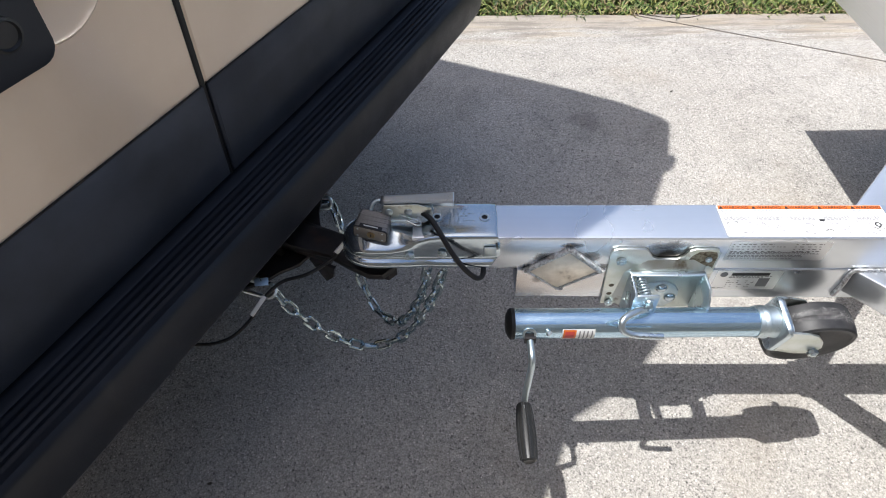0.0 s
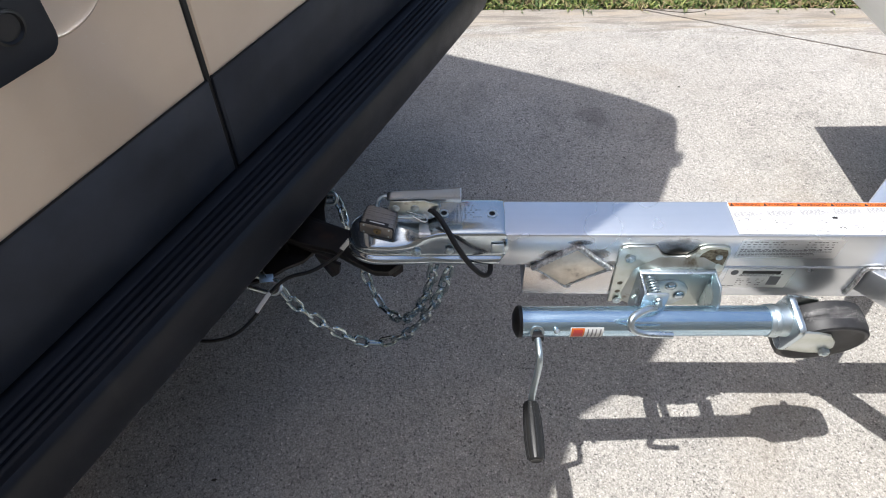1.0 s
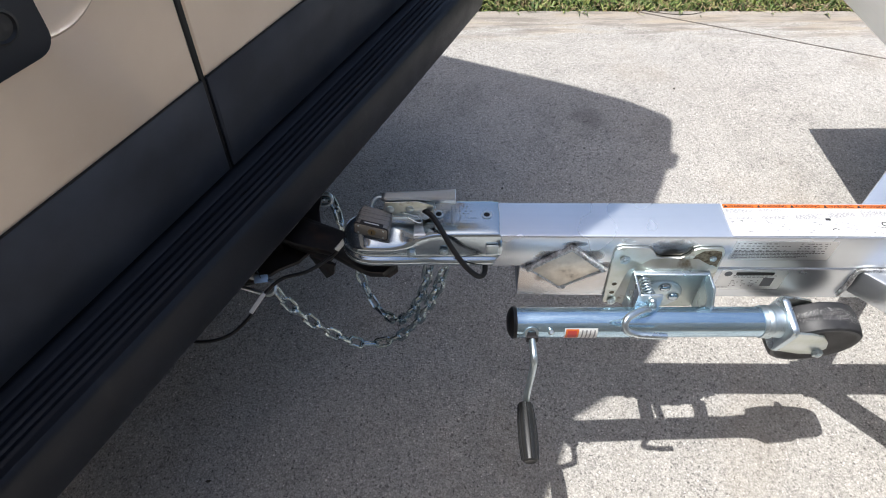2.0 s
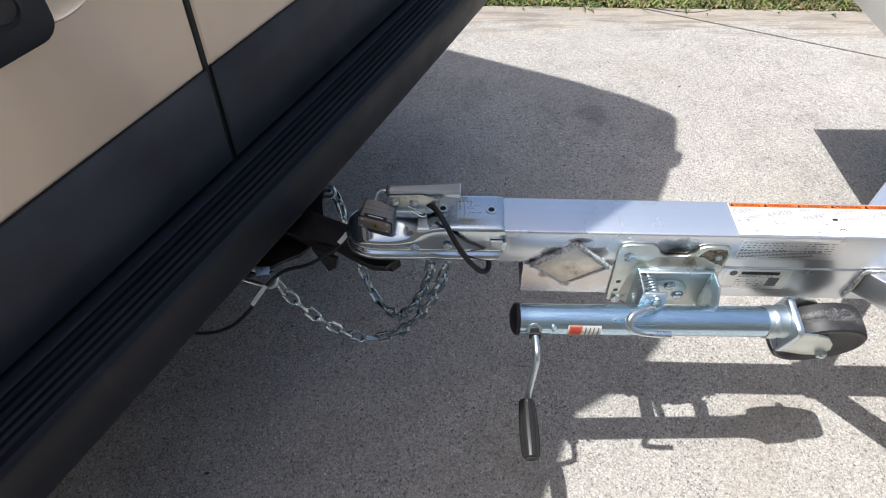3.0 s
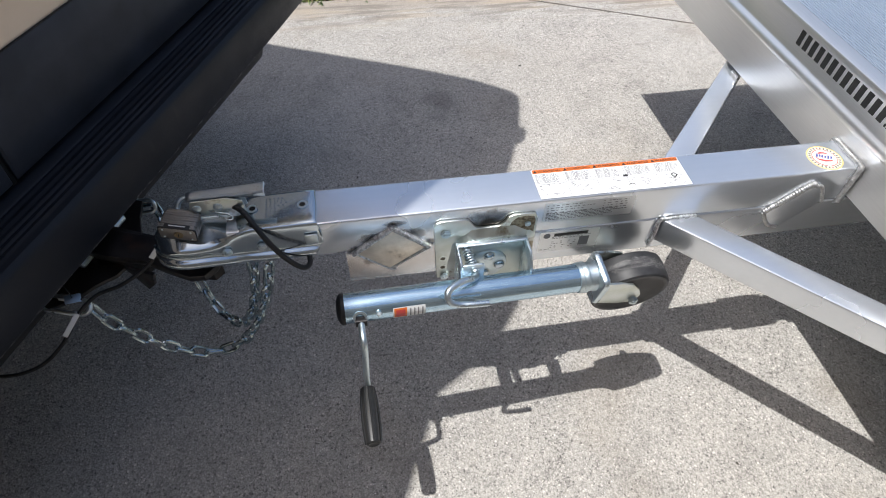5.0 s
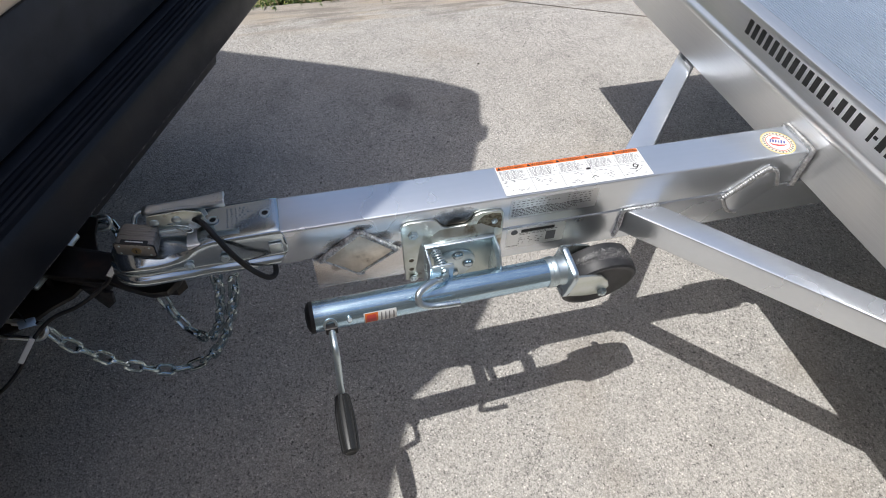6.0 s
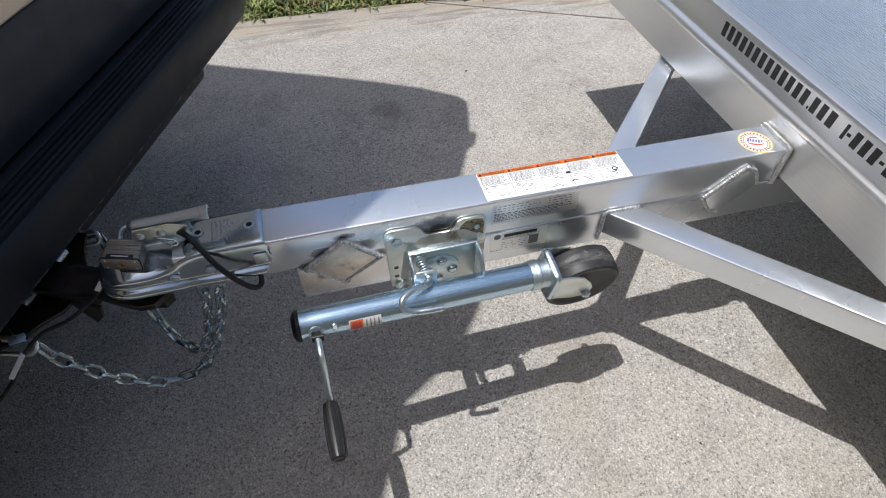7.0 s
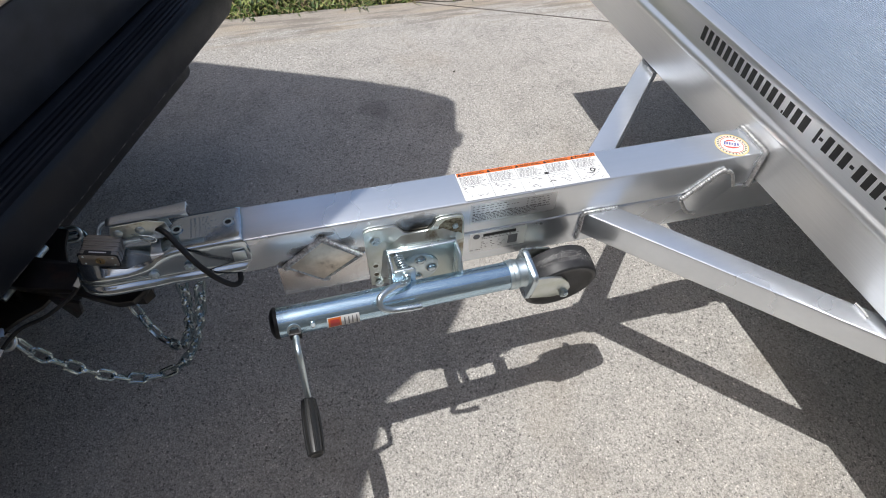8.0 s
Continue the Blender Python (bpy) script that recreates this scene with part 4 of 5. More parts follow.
        if i:
            part("rule", box(cx, cx + 0.0006, -0.034, 0.029, z, z + 0.0002), GREY_INK, warn, smooth=False)
        part("rule", box(cx + 0.001, cx + step - 0.001, 0.0005, 0.0010, z, z + 0.0002), GREY_INK, warn, smooth=False)
        rnd = random.Random(40 + i)
        bm = bmesh.new()
        for _ in range(11):
            px, py = cx + rnd.uniform(0.006, step - 0.012), rnd.uniform(-0.03, 0.0)
            moved_box = box(-rnd.uniform(0.001, 0.005), rnd.uniform(0.001, 0.005), -0.0005, 0.0006, 0, 0.0003)
            join(bm, moved(moved_box, pose(px, py, z, 0, 0, rnd.uniform(-50, 50))))
        part("diagram", bm, GREY_INK, warn, smooth=False)
    part("diagram", box(0.558, 0.567, 0.001, 0.006, z, z + 0.0003), INK, warn, smooth=False)
    part("diagram", moved(pipe((0, 0, 0), (0, 0, 0.0004), 0.0055, 0.0034, 24), FLAT(0.655, -0.007, z)), INK, warn, smooth=False)
    part("diagram", sweep(smooth_path([(0.646, -0.014, z), (0.65, -0.016, z), (0.656, -0.013, z), (0.662, -0.006, z)], 14), 0.0008, 6), INK, warn, smooth=False)
    part("diagram", sweep(smooth_path([(0.56, -0.022, z), (0.567, -0.018, z), (0.573, -0.022, z)], 10), 0.0008, 6), INK, warn, smooth=False)

    rating = part("rating_label", prism(rounded(0.398, 0.572, 0.523, 0.572, 0.002), SIDE(0, -HALF, 0), 0.0003), FOIL, t, "silver foil label with small grey print")
    bars("small_print", text_lines(61, 0.402, 0.566, 0.528, 0.545, 0.0040, 0.1), SIDE(0, -HALF - 0.0004, 0), DARK_INK, rating, "", size=0.0016)
    bars("small_print", text_lines(62, 0.402, 0.50, 0.546, 0.566, 0.0062, 0.6) + text_lines(63, 0.51, 0.566, 0.546, 0.566, 0.0062, 0.6), SIDE(0, -HALF - 0.0004, 0), DARK_INK, rating, "", size=0.0015)
    plate = part("identity_label", prism(rounded(0.400, 0.520, 0.436, 0.492, 0.002), SIDE(0, -HALF, 0), 0.0003), FOIL, t, "silver foil identity label with black bars")
    yy = -HALF - 0.0004
    part("printed_bar", prism(rounded(0.428, 0.497, 0.478, 0.486, 0.001), SIDE(0, yy, 0), 0.0003), INK, plate, smooth=False)
    part("printed_seal", turned([(0, 0.007), (0.0003, 0.007)], (0.414, yy, 0.481), (0, -1, 0), 24), DARK_INK, plate, smooth=False)
    part("printed_patch", box(0.482, 0.502, yy - 0.0003, yy, 0.445, 0.470), DARK_INK, plate, smooth=False)
    bars("small_print", text_lines(66, 0.425, 0.505, 0.469, 0.476, 0.0042, 0.2) + text_lines(67, 0.425, 0.476, 0.442, 0.462, 0.0055, 1.2) + text_lines(68, 0.403, 0.43, 0.438, 0.441, 0.004, 0.3), SIDE(0, yy, 0), DARK_INK, plate, "", size=0.0013)

    seal = part("round_sticker", turned([(0, 0.0345), (0.0004, 0.0345)], (0.972, -0.002, TOP), (0, 0, 1), 48), CREAM, t, "round maker sticker with coloured rings")
    z = TOP + 0.0005
    part("printed_ring", pipe((0.972, -0.002, z), (0.972, -0.002, z + 0.0002), 0.0342, 0.0322, 48), YELLOW, seal, smooth=False)
    part("printed_field", turned([(0, 0.0235), (0.0002, 0.0235)], (0.972, -0.002, z), (0, 0, 1), 40), WHITE, seal, smooth=False)
    part("printed_ring", pipe((0.972, -0.002, z), (0.972, -0.002, z + 0.0003), 0.0243, 0.0230, 40), RED, seal, smooth=False)
    for k in range(26):
        a = 2 * math.pi * k / 26
        part("printed_mark", moved(box(-0.0012, 0.0012, -0.002, 0.002, 0, 0.0003), Matrix.Translation((0.972, -0.002, z)) @ Matrix.Rotation(a, 4, "Z") @ Matrix.Translation((0, 0.0282, 0))), INK if k % 13 else RED, seal, smooth=False)
    on = lambda x, y, a: Matrix.Translation((0.972, -0.002, z + 0.0004)) @ Matrix.Rotation(radians(-16), 4, "Z") @ pose(x, y, 0, 0, 0, a)
    for x, y, h in ((-0.0135, 0.0035, 0.0105), (-0.0085, 0.0030, 0.0080), (-0.0035, 0.0020, 0.0085), (0.0020, 0.0010, 0.0070), (0.0075, 0.0005, 0.0100), (0.0130, 0.0, 0.0075)):
        part("printed_stroke", moved(box(-0.0016, 0.0016, -h / 2, h / 2, 0, 0.0002), on(x, y + 0.002, -18)), BLUE, seal, smooth=False)
    part("printed_swoosh", prism([(-0.020, 0.002), (-0.012, -0.0045), (0.0, -0.0065), (0.012, -0.0055), (0.019, -0.002), (0.010, -0.0095), (-0.002, -0.0115), (-0.013, -0.0085)], on(0, 0, 0), 0.0002), RED, seal, smooth=False)
    part("printed_swoosh", prism([(-0.012, 0.0095), (0.0, 0.0125), (0.011, 0.0105), (0.006, 0.0155), (-0.006, 0.0165)], on(0, 0, 0), 0.0002), RED, seal, smooth=False)

    # printed name strip on the beam: plain slanted bars, one a letter
    widths = [1.0] * 13 + [0.3] + [1.0, 1.0, 1.15] + [0.0] + [0.5, 0.6] + [1.0] * 3 + [0.6] + [1.0] * 3 + [0.6] + [1.0] * 4
    y, adv = 0.268, 0.0219
    for wd in widths:
        if wd:
            w = 0.0142 * wd
            h = 0.034 if wd >= 0.5 else 0.007
            lift = 0.0 if wd != 0.6 else 0.013
            hh = 0.007 if wd == 0.6 else h
            o = [(-y, 0.6545 + lift), (-y + w, 0.6545 + lift), (-y + w + hh * 0.12, 0.6545 + lift + hh), (-y + hh * 0.12, 0.6545 + lift + hh)]
            tilt = Matrix(((0, 0, -1, 1.0855), (-1, 0, 0, 0), (0, 1, 0, 0), (0, 0, 0, 1)))
            tilt[0][1] = -0.079
            part("printed_letter", skewed(prism(o, tilt, 0.0012)), INK, beam, smooth=False)
        y -= adv * (wd if wd in (0.3, 0.5, 0.6) else 1.0) if wd else 0.019

    # ---- coupler ----
    rows = []
    stations = [(-0.2935, 0.012, 0.552), (-0.290, 0.022, 0.560), (-0.282, 0.033, 0.571), (-0.268, 0.043, 0.580), (-0.25, 0.049, 0.585), (-0.23, 0.051, 0.586), (-0.205, 0.050, 0.584),
                (-0.18, 0.047, 0.581), (-0.162, 0.045, 0.581), (-0.148, 0.0435, 0.585), (-0.132, 0.0425, 0.590), (-0.118, 0.0425, 0.5925), (-0.09, 0.0425, 0.593), (-0.05, 0.0425, 0.593), (-0.006, 0.0425, 0.593)]
    bm = bmesh.new()
    for x, w, zt in stations:
        nose = max(0.0, min(1.0, (-0.15 - x) / 0.05))
        pinch = math.exp(-((x + 0.145) / 0.018) ** 2)
        zf = 0.5215 + 0.006 * nose - 0.004 * (1 - nose)
        fl = 0.0075 - 0.003 * pinch
        top_w = w * (0.55 if nose > 0.5 else 0.93) if nose not in (0, 1) else (w * 0.5 if nose else w * 0.95)
        w, top_w = w * 1.03, top_w * 1.03
        half = [(0.0, zt), (top_w * 0.6, zt - 0.0005), (top_w, zt - 0.002 - 0.006 * nose), (w - 0.001, zt - 0.009 - 0.012 * nose), (w, zt - 0.016 - 0.010 * nose), (w + 0.0005, 0.556), (w - 0.0015 - 0.002 * pinch, zf + 0.020),
                (w - 0.0012, zf + 0.0150), (w + fl - 0.0015, zf + 0.0118), (w + fl + 0.0015, zf + 0.006), (w + fl + 0.001, zf), (w + fl - 0.002, zf - 0.003)]
        cut = [0.001, 0.003, 0.003, 0.0, -0.003, -0.005, -0.004, 0.001, 0.008, 0.011, 0.014, 0.015] if x > -0.02 else [0.0] * 12   # the rear edge: side bowed out, lip cut back
        rows.append([bm.verts.new((x - c, 0.002 - a, b)) for (a, b), c in reversed(list(zip(half, cut)))] + [bm.verts.new((x - c, 0.002 + a, b)) for (a, b), c in list(zip(half, cut))[1:]])
    for a, b in zip(rows, rows[1:]):
        for i in range(len(a) - 1):
            bm.faces.new((a[i], a[i + 1], b[i + 1], b[i]))
    bm.faces.new(rows[0])
    coupler = part("coupler", bm, ZINC_COUPLER, t, "zinc-plated stamped steel ball coupler", angle=60)
    md = coupler.modifiers.new("thickness", "SOLIDIFY")
    md.thickness, md.offset = 0.003, -1
    sub = coupler.modifiers.new("round", "SUBSURF")
    sub.levels = sub.render_levels = 2
    for x, y in ((-0.032, 0.004), (-0.117, 0.006)):
        # a flat black disc paints the shade inside each bolt hole
        part("bolt_hole_shade", turned([(0.0001, 0.0056), (0.0004, 0.0056)], (x, y, 0.5932), (0, 0, 1), 28), SEAL_AND_HOLE, coupler, "flat black disc painting the shade inside a bolt hole", smooth=False)
        part("hole_rim", pipe((x, y, 0.5930), (x, y, 0.5945), 0.0092, 0.0054, 28), ZINC_BRIGHT, coupler)
    hex_bolt("bolt", (-0.166, -0.0440, 0.5495), (0, -1, 0), 0.0082, 0.006, ZINC, coupler, washer=False)
    hex_bolt("bolt", (-0.108, -0.0430, 0.552), (0, -1, 0), 0.0082, 0.004, ZINC, coupler, washer=False)
    part("nut_plate", box(-0.034, -0.012, -0.0475, -0.043, 0.545, 0.568, 0.002), ZINC, coupler, "folded zinc tab")
    part("stamped_marks", moved(bars_mesh(77, -0.095, -0.048, -0.024, 0.026, 0.0058), FLAT(0, 0, 0.5932)), STAMP, coupler, "faint stamped markings", smooth=False)

    # latch lever: a folded channel on two ears
    bm = bmesh.new()
    lever = []
    for x, y0, y1, z1, dep in ((-0.214, 0.000, 0.0165, 0.6385, 0.006), (-0.205, -0.001, 0.017, 0.640, 0.009), (-0.15, -0.002, 0.0165, 0.642, 0.010), (-0.11, -0.0055, 0.0155, 0.645, 0.011), (-0.088, -0.0085, 0.0155, 0.6475, 0.013), (-0.086, -0.0085, 0.0155, 0.648, 0.013)):
        lever.append([bm.verts.new((x, *q)) for q in ((y0, z1 - dep), (y0 - 0.0005, z1 - 0.004), (y0 + 0.002, z1 - 0.0008), (y0 + 0.005, z1), (y1 - 0.004, z1), (y1 - 0.001, z1 - 0.001), (y1, z1 - 0.004), (y1, z1 - dep))])
    for a, b in zip(lever, lever[1:]):
        for i in range(7):
            bm.faces.new((a[i], a[i + 1], b[i + 1], b[i]))
    lv = part("latch_lever", bm, ZINC_CAST, coupler, "zinc-plated latch lever, pressed down")
    md = lv.modifiers.new("thickness", "SOLIDIFY")
    md.thickness, md.offset = 0.002, -1
    for y in (-0.004, 0.013):
        part("latch_ear", prism([(-0.210, 0.606), (-0.180, 0.602), (-0.140, 0.592), (-0.122, 0.604), (-0.125, 0.628), (-0.15, 0.637), (-0.207, 0.635), (-0.213, 0.62)], SIDE(0, y, 0), 0.003, 0.001), ZINC_YELLOW, coupler)
    for x in (-0.200, -0.166):
        part("rivet", turned([(0, 0.0075), (0.002, 0.0072), (0.0040, 0.005), (0.005, 0.0)], (x, -0.007, 0.6205), (0, -1, 0), 20), ZINC, coupler)
    part("latch_pin", rod((-0.205, -0.012, 0.602), (-0.150, -0.012, 0.602), 0.003, 12, 0.001), ZINC, coupler)
    part("spring_clip", sweep(smooth_path([(-0.195, 0.0, 0.612), (-0.175, -0.009, 0.612), (-0.152, -0.014, 0.607), (-0.145, -0.020, 0.603), (-0.152, -0.022, 0.602), (-0.170, -0.013, 0.606)], 26), 0.0013, 8), CHAIN, coupler)
    return t


def bars_mesh(seed, x0, x1, y0, y1, step):
    bm = bmesh.new()
    for a, b, y in text_lines(seed, x0, x1, y0, y1, step, 0.3):
        box(a, a + (b - a) * 0.5, y - 0.0010, y + 0.0010, 0, 0.0002, bm=bm)
    return bm


trailer()


# ---- jack ----
def jack():
    j = thing("trailer_jack", "zinc-plated swivel trailer jack, swung up level", "trailer jack", (0.29, -0.045, 0.40))
    Y, Z, R = -0.140, 0.468, 0.0265
    plate = [(0.197, 0.396), (0.385, 0.396), (0.386, 0.50), (0.384, 0.545), (0.380, 0.553), (0.372, 0.556), (0.340, 0.557), (0.329, 0.552), (0.322, 0.538), (0.312, 0.531), (0.280, 0.531), (0.268, 0.536), (0.258, 0.552), (0.250, 0.558), (0.205, 0.560), (0.196, 0.556), (0.192, 0.548)]
    mount = part("mount_plate", prism(plate, SIDE(0, -0.0387, 0), 0.006, 0.0015), ZINC_YELLOW, j, "yellowish zinc mounting plate with a cut-out top")
    hex_bolt("bolt", (0.213, -0.0447, 0.530), (0, -1, 0), 0.0100, 0.005, ZINC, mount, washer=False)
    hex_bolt("bolt", (0.366, -0.0447, 0.533), (0, -1, 0), 0.0062, 0.004, ZINC, mount, washer=False)
    hex_bolt("bolt", (0.212, -0.0447, 0.404), (0, -1, 0), 0.0085, 0.005, ZINC, mount, washer=False)
    for x, z in ((0.209, 0.456), (0.209, 0.430), (0.375, 0.456), (0.375, 0.430)):
        hole = part("hole", pipe((x, -0.0445, z), (x, -0.0455, z), 0.0068, 0.0050, 20), ZINC_YELLOW, mount)
        # dark disc in place of an opening: the hole's shade put into colour
        part("plate_hole_shade", turned([(0, 0.0050), (0.0003, 0.0050)], (x, -0.0447, z), (0, -1, 0), 18), HOLE_SHADE, hole, smooth=False)
    part("burn_stain", prism([(0.331, 0.522), (0.345, 0.517), (0.358, 0.508), (0.372, 0.512), (0.381, 0.506), (0.381, 0.538), (0.377, 0.549), (0.362, 0.552), (0.346, 0.550), (0.336, 0.540)], SIDE(0, -0.0446, 0), 0.0003), BURN, mount, "brown burnt patch", smooth=False)
    # pressed step from the plate to the swivel box: a ramp round a raised field
    low = [(0.214, 0.404), (0.226, 0.496), (0.262, 0.530), (0.342, 0.530), (0.368, 0.512), (0.374, 0.404)]
    high = [(0.234, 0.404), (0.243, 0.490), (0.270, 0.516), (0.336, 0.516), (0.356, 0.502), (0.360, 0.404)]
    bm = bmesh.new()
    ra = [bm.verts.new((x, -0.0447, z)) for x, z in low]
    rb = [bm.verts.new((x, -0.0560, z)) for x, z in high]
    for a in range(6):
        bm.faces.new((ra[a], ra[(a + 1) % 6], rb[(a + 1) % 6], rb[a]))
    bm.faces.new(rb)
    bmesh.ops.bevel(bm, geom=[e for e in bm.edges if all(q in rb for q in e.verts)], offset=0.002, segments=2, affect="EDGES", profile=0.5)
    part("raised_step", bm, ZINC_YELLOW, mount)
    # swivel box: a back and three narrow walls, open to the front
    part("swivel_back", prism(rounded(0.236, 0.361, 0.405, 0.511, 0.006), SIDE(0, -0.0562, 0), 0.004, 0.001), ZINC_DULL, j)
    part("flange", prism([(0.232, -0.057), (0.364, -0.057), (0.364, -0.0655), (0.356, -0.0675), (0.232, -0.0675)], FLAT(0, 0, 0.5085), 0.0040, 0.0016), ZINC_BRIGHT, j)
    across = lambda x: Matrix(((0, 0, 1, x), (1, 0, 0, 0), (0, 1, 0, 0), (0, 0, 0, 1)))   # a plate square to x: own x along y, own y up
    part("flange", prism([(-0.057, 0.41), (-0.057, 0.5118), (-0.096, 0.5118), (-0.1005, 0.508), (-0.1135, 0.490), (-0.116, 0.484), (-0.117, 0.452), (-0.124, 0.446), (-0.124, 0.41)], across(0.360), 0.0045, 0.0014), ZINC_BRIGHT, j)
    part("flange", prism([(-0.057, 0.41), (-0.057, 0.5118), (-0.104, 0.5118), (-0.1085, 0.508), (-0.1095, 0.500), (-0.1095, 0.455), (-0.124, 0.446), (-0.124, 0.41)], across(0.2300), 0.0045, 0.0014), ZINC_BRIGHT, j)
    tab = part("latch_tab", prism(rounded(0.2325, 0.2740, 0.452, 0.5085, 0.005), SIDE(0, -0.1052, 0), 0.0046, 0.0014), ZINC_BRIGHT, j, "zinc tab with the pull pin through it")
    part("pin_collar", pipe((0.2570, -0.1095, 0.4920), (0.2572, -0.1130, 0.4910), 0.0082, 0.0058, 20), ZINC, tab)
    disc = part("swivel_disc", turned([(0, 0.040), (0.004, 0.040), (0.0052, 0.038), (0.0052, 0.0)], (0.290, -0.0600, 0.449), (0, -1, 0), 14), ZINC, j, "swivel disc with large round rivets")
    for k in range(4):
        a = radians(82 - 90 * k)
        at = (0.290 + 0.0255 * math.cos(a), -0.0650, 0.449 + 0.0255 * math.sin(a))
        part("rivet_ring", pipe(at, (at[0], at[1] - 0.0008, at[2]), 0.0122, 0.0105, 26), ZINC_DULL, disc)
        part("rivet", turned([(0, 0.0102), (0.003, 0.0100), (0.0052, 0.0078), (0.0064, 0.004), (0.0066, 0.0)], at, (0, -1, 0), 24), ZINC_COUPLER, disc)
    # pull pin with spring
    turns = 7
    a, b = Vector((0.2490, -0.0690, 0.5000)), Vector((0.2562, -0.1045, 0.4920))
    run = (b - a).normalized()
    out = run.cross(Vector((0, 0, 1))).normalized()
    over = out.cross(run)
    coil = []
    for i in range(16 * turns + 1):
        w = 2 * math.pi * i / 16
        coil.append(a + (b - a) * i / (16 * turns) + (out * math.cos(w) + over * math.sin(w)) * 0.0086)
    part("spring", sweep(coil, 0.0016, 8), ZINC, j)
    part("pull_pin", sweep(smooth_path([(0.2478, -0.0620, 0.5015), (0.2520, -0.084, 0.4966), (0.2562, -0.1045, 0.4920), (0.2575, -0.116, 0.4900), (0.2510, -0.1285, 0.4960), (0.228, -0.142, 0.511), (0.203, -0.158, 0.514), (0.196, -0.168, 0.508), (0.201, -0.174, 0.497), (0.218, -0.176, 0.489), (0.24, -0.1775, 0.4875), (0.268, -0.1775, 0.4855)], 66), [0.0048] * 14 + [0.0060] * 52, 14), ZINC_BRIGHT, j, "bent zinc pull-pin handle")
    # tubes
    part("outer_tube", pipe((0.016, Y, Z), (0.445, Y, Z), R, R - 0.003, 48), ZINC_TUBE, j, "bluish zinc jack tube with fine scuffs")
    part("end_cap", turned([(0.0, R + 0.0012), (-0.006, R + 0.0014), (-0.010, R - 0.003), (-0.0135, R - 0.011), (-0.0145, 0.0)], (0.018, Y, Z), (1, 0, 0), 40), BLACK, j, "black plastic domed end cap")
    part("neck", turned([(0.0, R - 0.001), (0.001, R + 0.0015), (0.007, R + 0.0026), (0.009, R + 0.0008), (0.013, R + 0.0030), (0.017, R + 0.0030), (0.020, R + 0.0006), (0.030, R + 0.0012), (0.038, R + 0.003), (0.040, R + 0.003)], (0.438, Y, Z), (1, 0, 0), 40), ZINC, j)
    # printed label wrapped round the tube
    def wrap(x0, x1, a0, a1, r, n=8):
        bm = bmesh.new()
        rows = [[bm.verts.new((x, Y - r * math.cos(radians(a0 + (a1 - a0) * k / n)), Z + r * math.sin(radians(a0 + (a1 - a0) * k / n)))) for x in (x0, x1)] for k in range(n + 1)]
        for a, b in zip(rows, rows[1:]):
            bm.faces.new((a[0], a[1], b[1], b[0]))
        return bm
    lab = part("tube_label", wrap(0.098, 0.154, -28, 34, R + 0.0003), WHITE, j, "white label with a red-orange square")
    part("printed_square", wrap(0.100, 0.122, -20, 31, R + 0.0005), ORANGE, lab)
    part("printed_square", wrap(0.103, 0.119, -14, 24, R + 0.0007), RED, lab)
    for x in (0.127, 0.134, 0.1405, 0.148):
        part("printed_bar", wrap(x, x + 0.0022, -20, 26, R + 0.0005), GREY_INK, lab)
    # crank collar and handle
    crank = part("crank", sweep(smooth_path([(0.045, -0.150, 0.466), (0.045, -0.180, 0.467), (0.0455, -0.200, 0.466), (0.046, -0.211, 0.457), (0.0455, -0.215, 0.440)], 24) +
                                smooth_path([(0.0435, -0.219, 0.405), (0.041, -0.223, 0.365), (0.0405, -0.226, 0.345), (0.040, -0.233, 0.336), (0.040, -0.250, 0.334)], 20), 0.0062, 14, flat=0.9), ZINC, j, "bent zinc crank rod")
    part("crank_bush", moved(square_tube(0.02, 0.014, 0.016, 0.003, 0.003), pose(0.035, -0.168, 0.466)), HITCH, j)
    part("crank_eye", pipe((0.044, -0.1645, 0.474), (0.044, -0.1675, 0.476), 0.012, 0.008, 24), ZINC, j)
    part("roll_pin", rod((0.074, -0.157, 0.462), (0.074, -0.170, 0.484), 0.0042, 12, 0.001), ZINC_YELLOW, j)
    g0, g1 = Vector((0.0390, -0.228, 0.3345)), Vector((0.0415, -0.334, 0.3315))
    d = (g1 - g0)
    part("grip", turned([(0.0, 0.0), (0.0, 0.0105), (0.002, 0.0125), (0.03, 0.0150), (0.07, 0.0158), (0.098, 0.0142), (0.105, 0.0132), (0.1075, 0.010), (0.106, 0.007), (0.106, 0.0)], g0, d, 32), GRIP, crank, "black ribbed plastic grip")
    side = d.normalized().orthogonal().normalized()
    up = d.normalized().cross(side)
    for k in range(10):
        a = 2 * math.pi * k / 10
        o = side * math.cos(a) + up * math.sin(a)
        pts = [g0 + d * f + o * r for f, r in ((0.03, 0.0122), (0.3, 0.0150), (0.65, 0.0158), (0.92, 0.0144), (0.98, 0.0134))]
        part("grip_rib", sweep(smooth_path(pts, 12), 0.0018, 6), GRIP, crank)
    # fork and wheel
    fx = 0.476
    swing = Matrix.Translation((0, Y, Z)) @ Matrix.Rotation(radians(10), 4, "X") @ Matrix.Translation((0, -Y, -Z))   # the caster hangs a little askew
    part("fork_bridge", moved(prism(rounded(-0.1735, -0.102, 0.422, 0.503, 0.014), Matrix(((0, 0, 1, fx), (1, 0, 0, 0), (0, 1, 0, 0), (0, 0, 0, 1))), 0.014, 0.0062), swing), ZINC_BRIGHT, j)
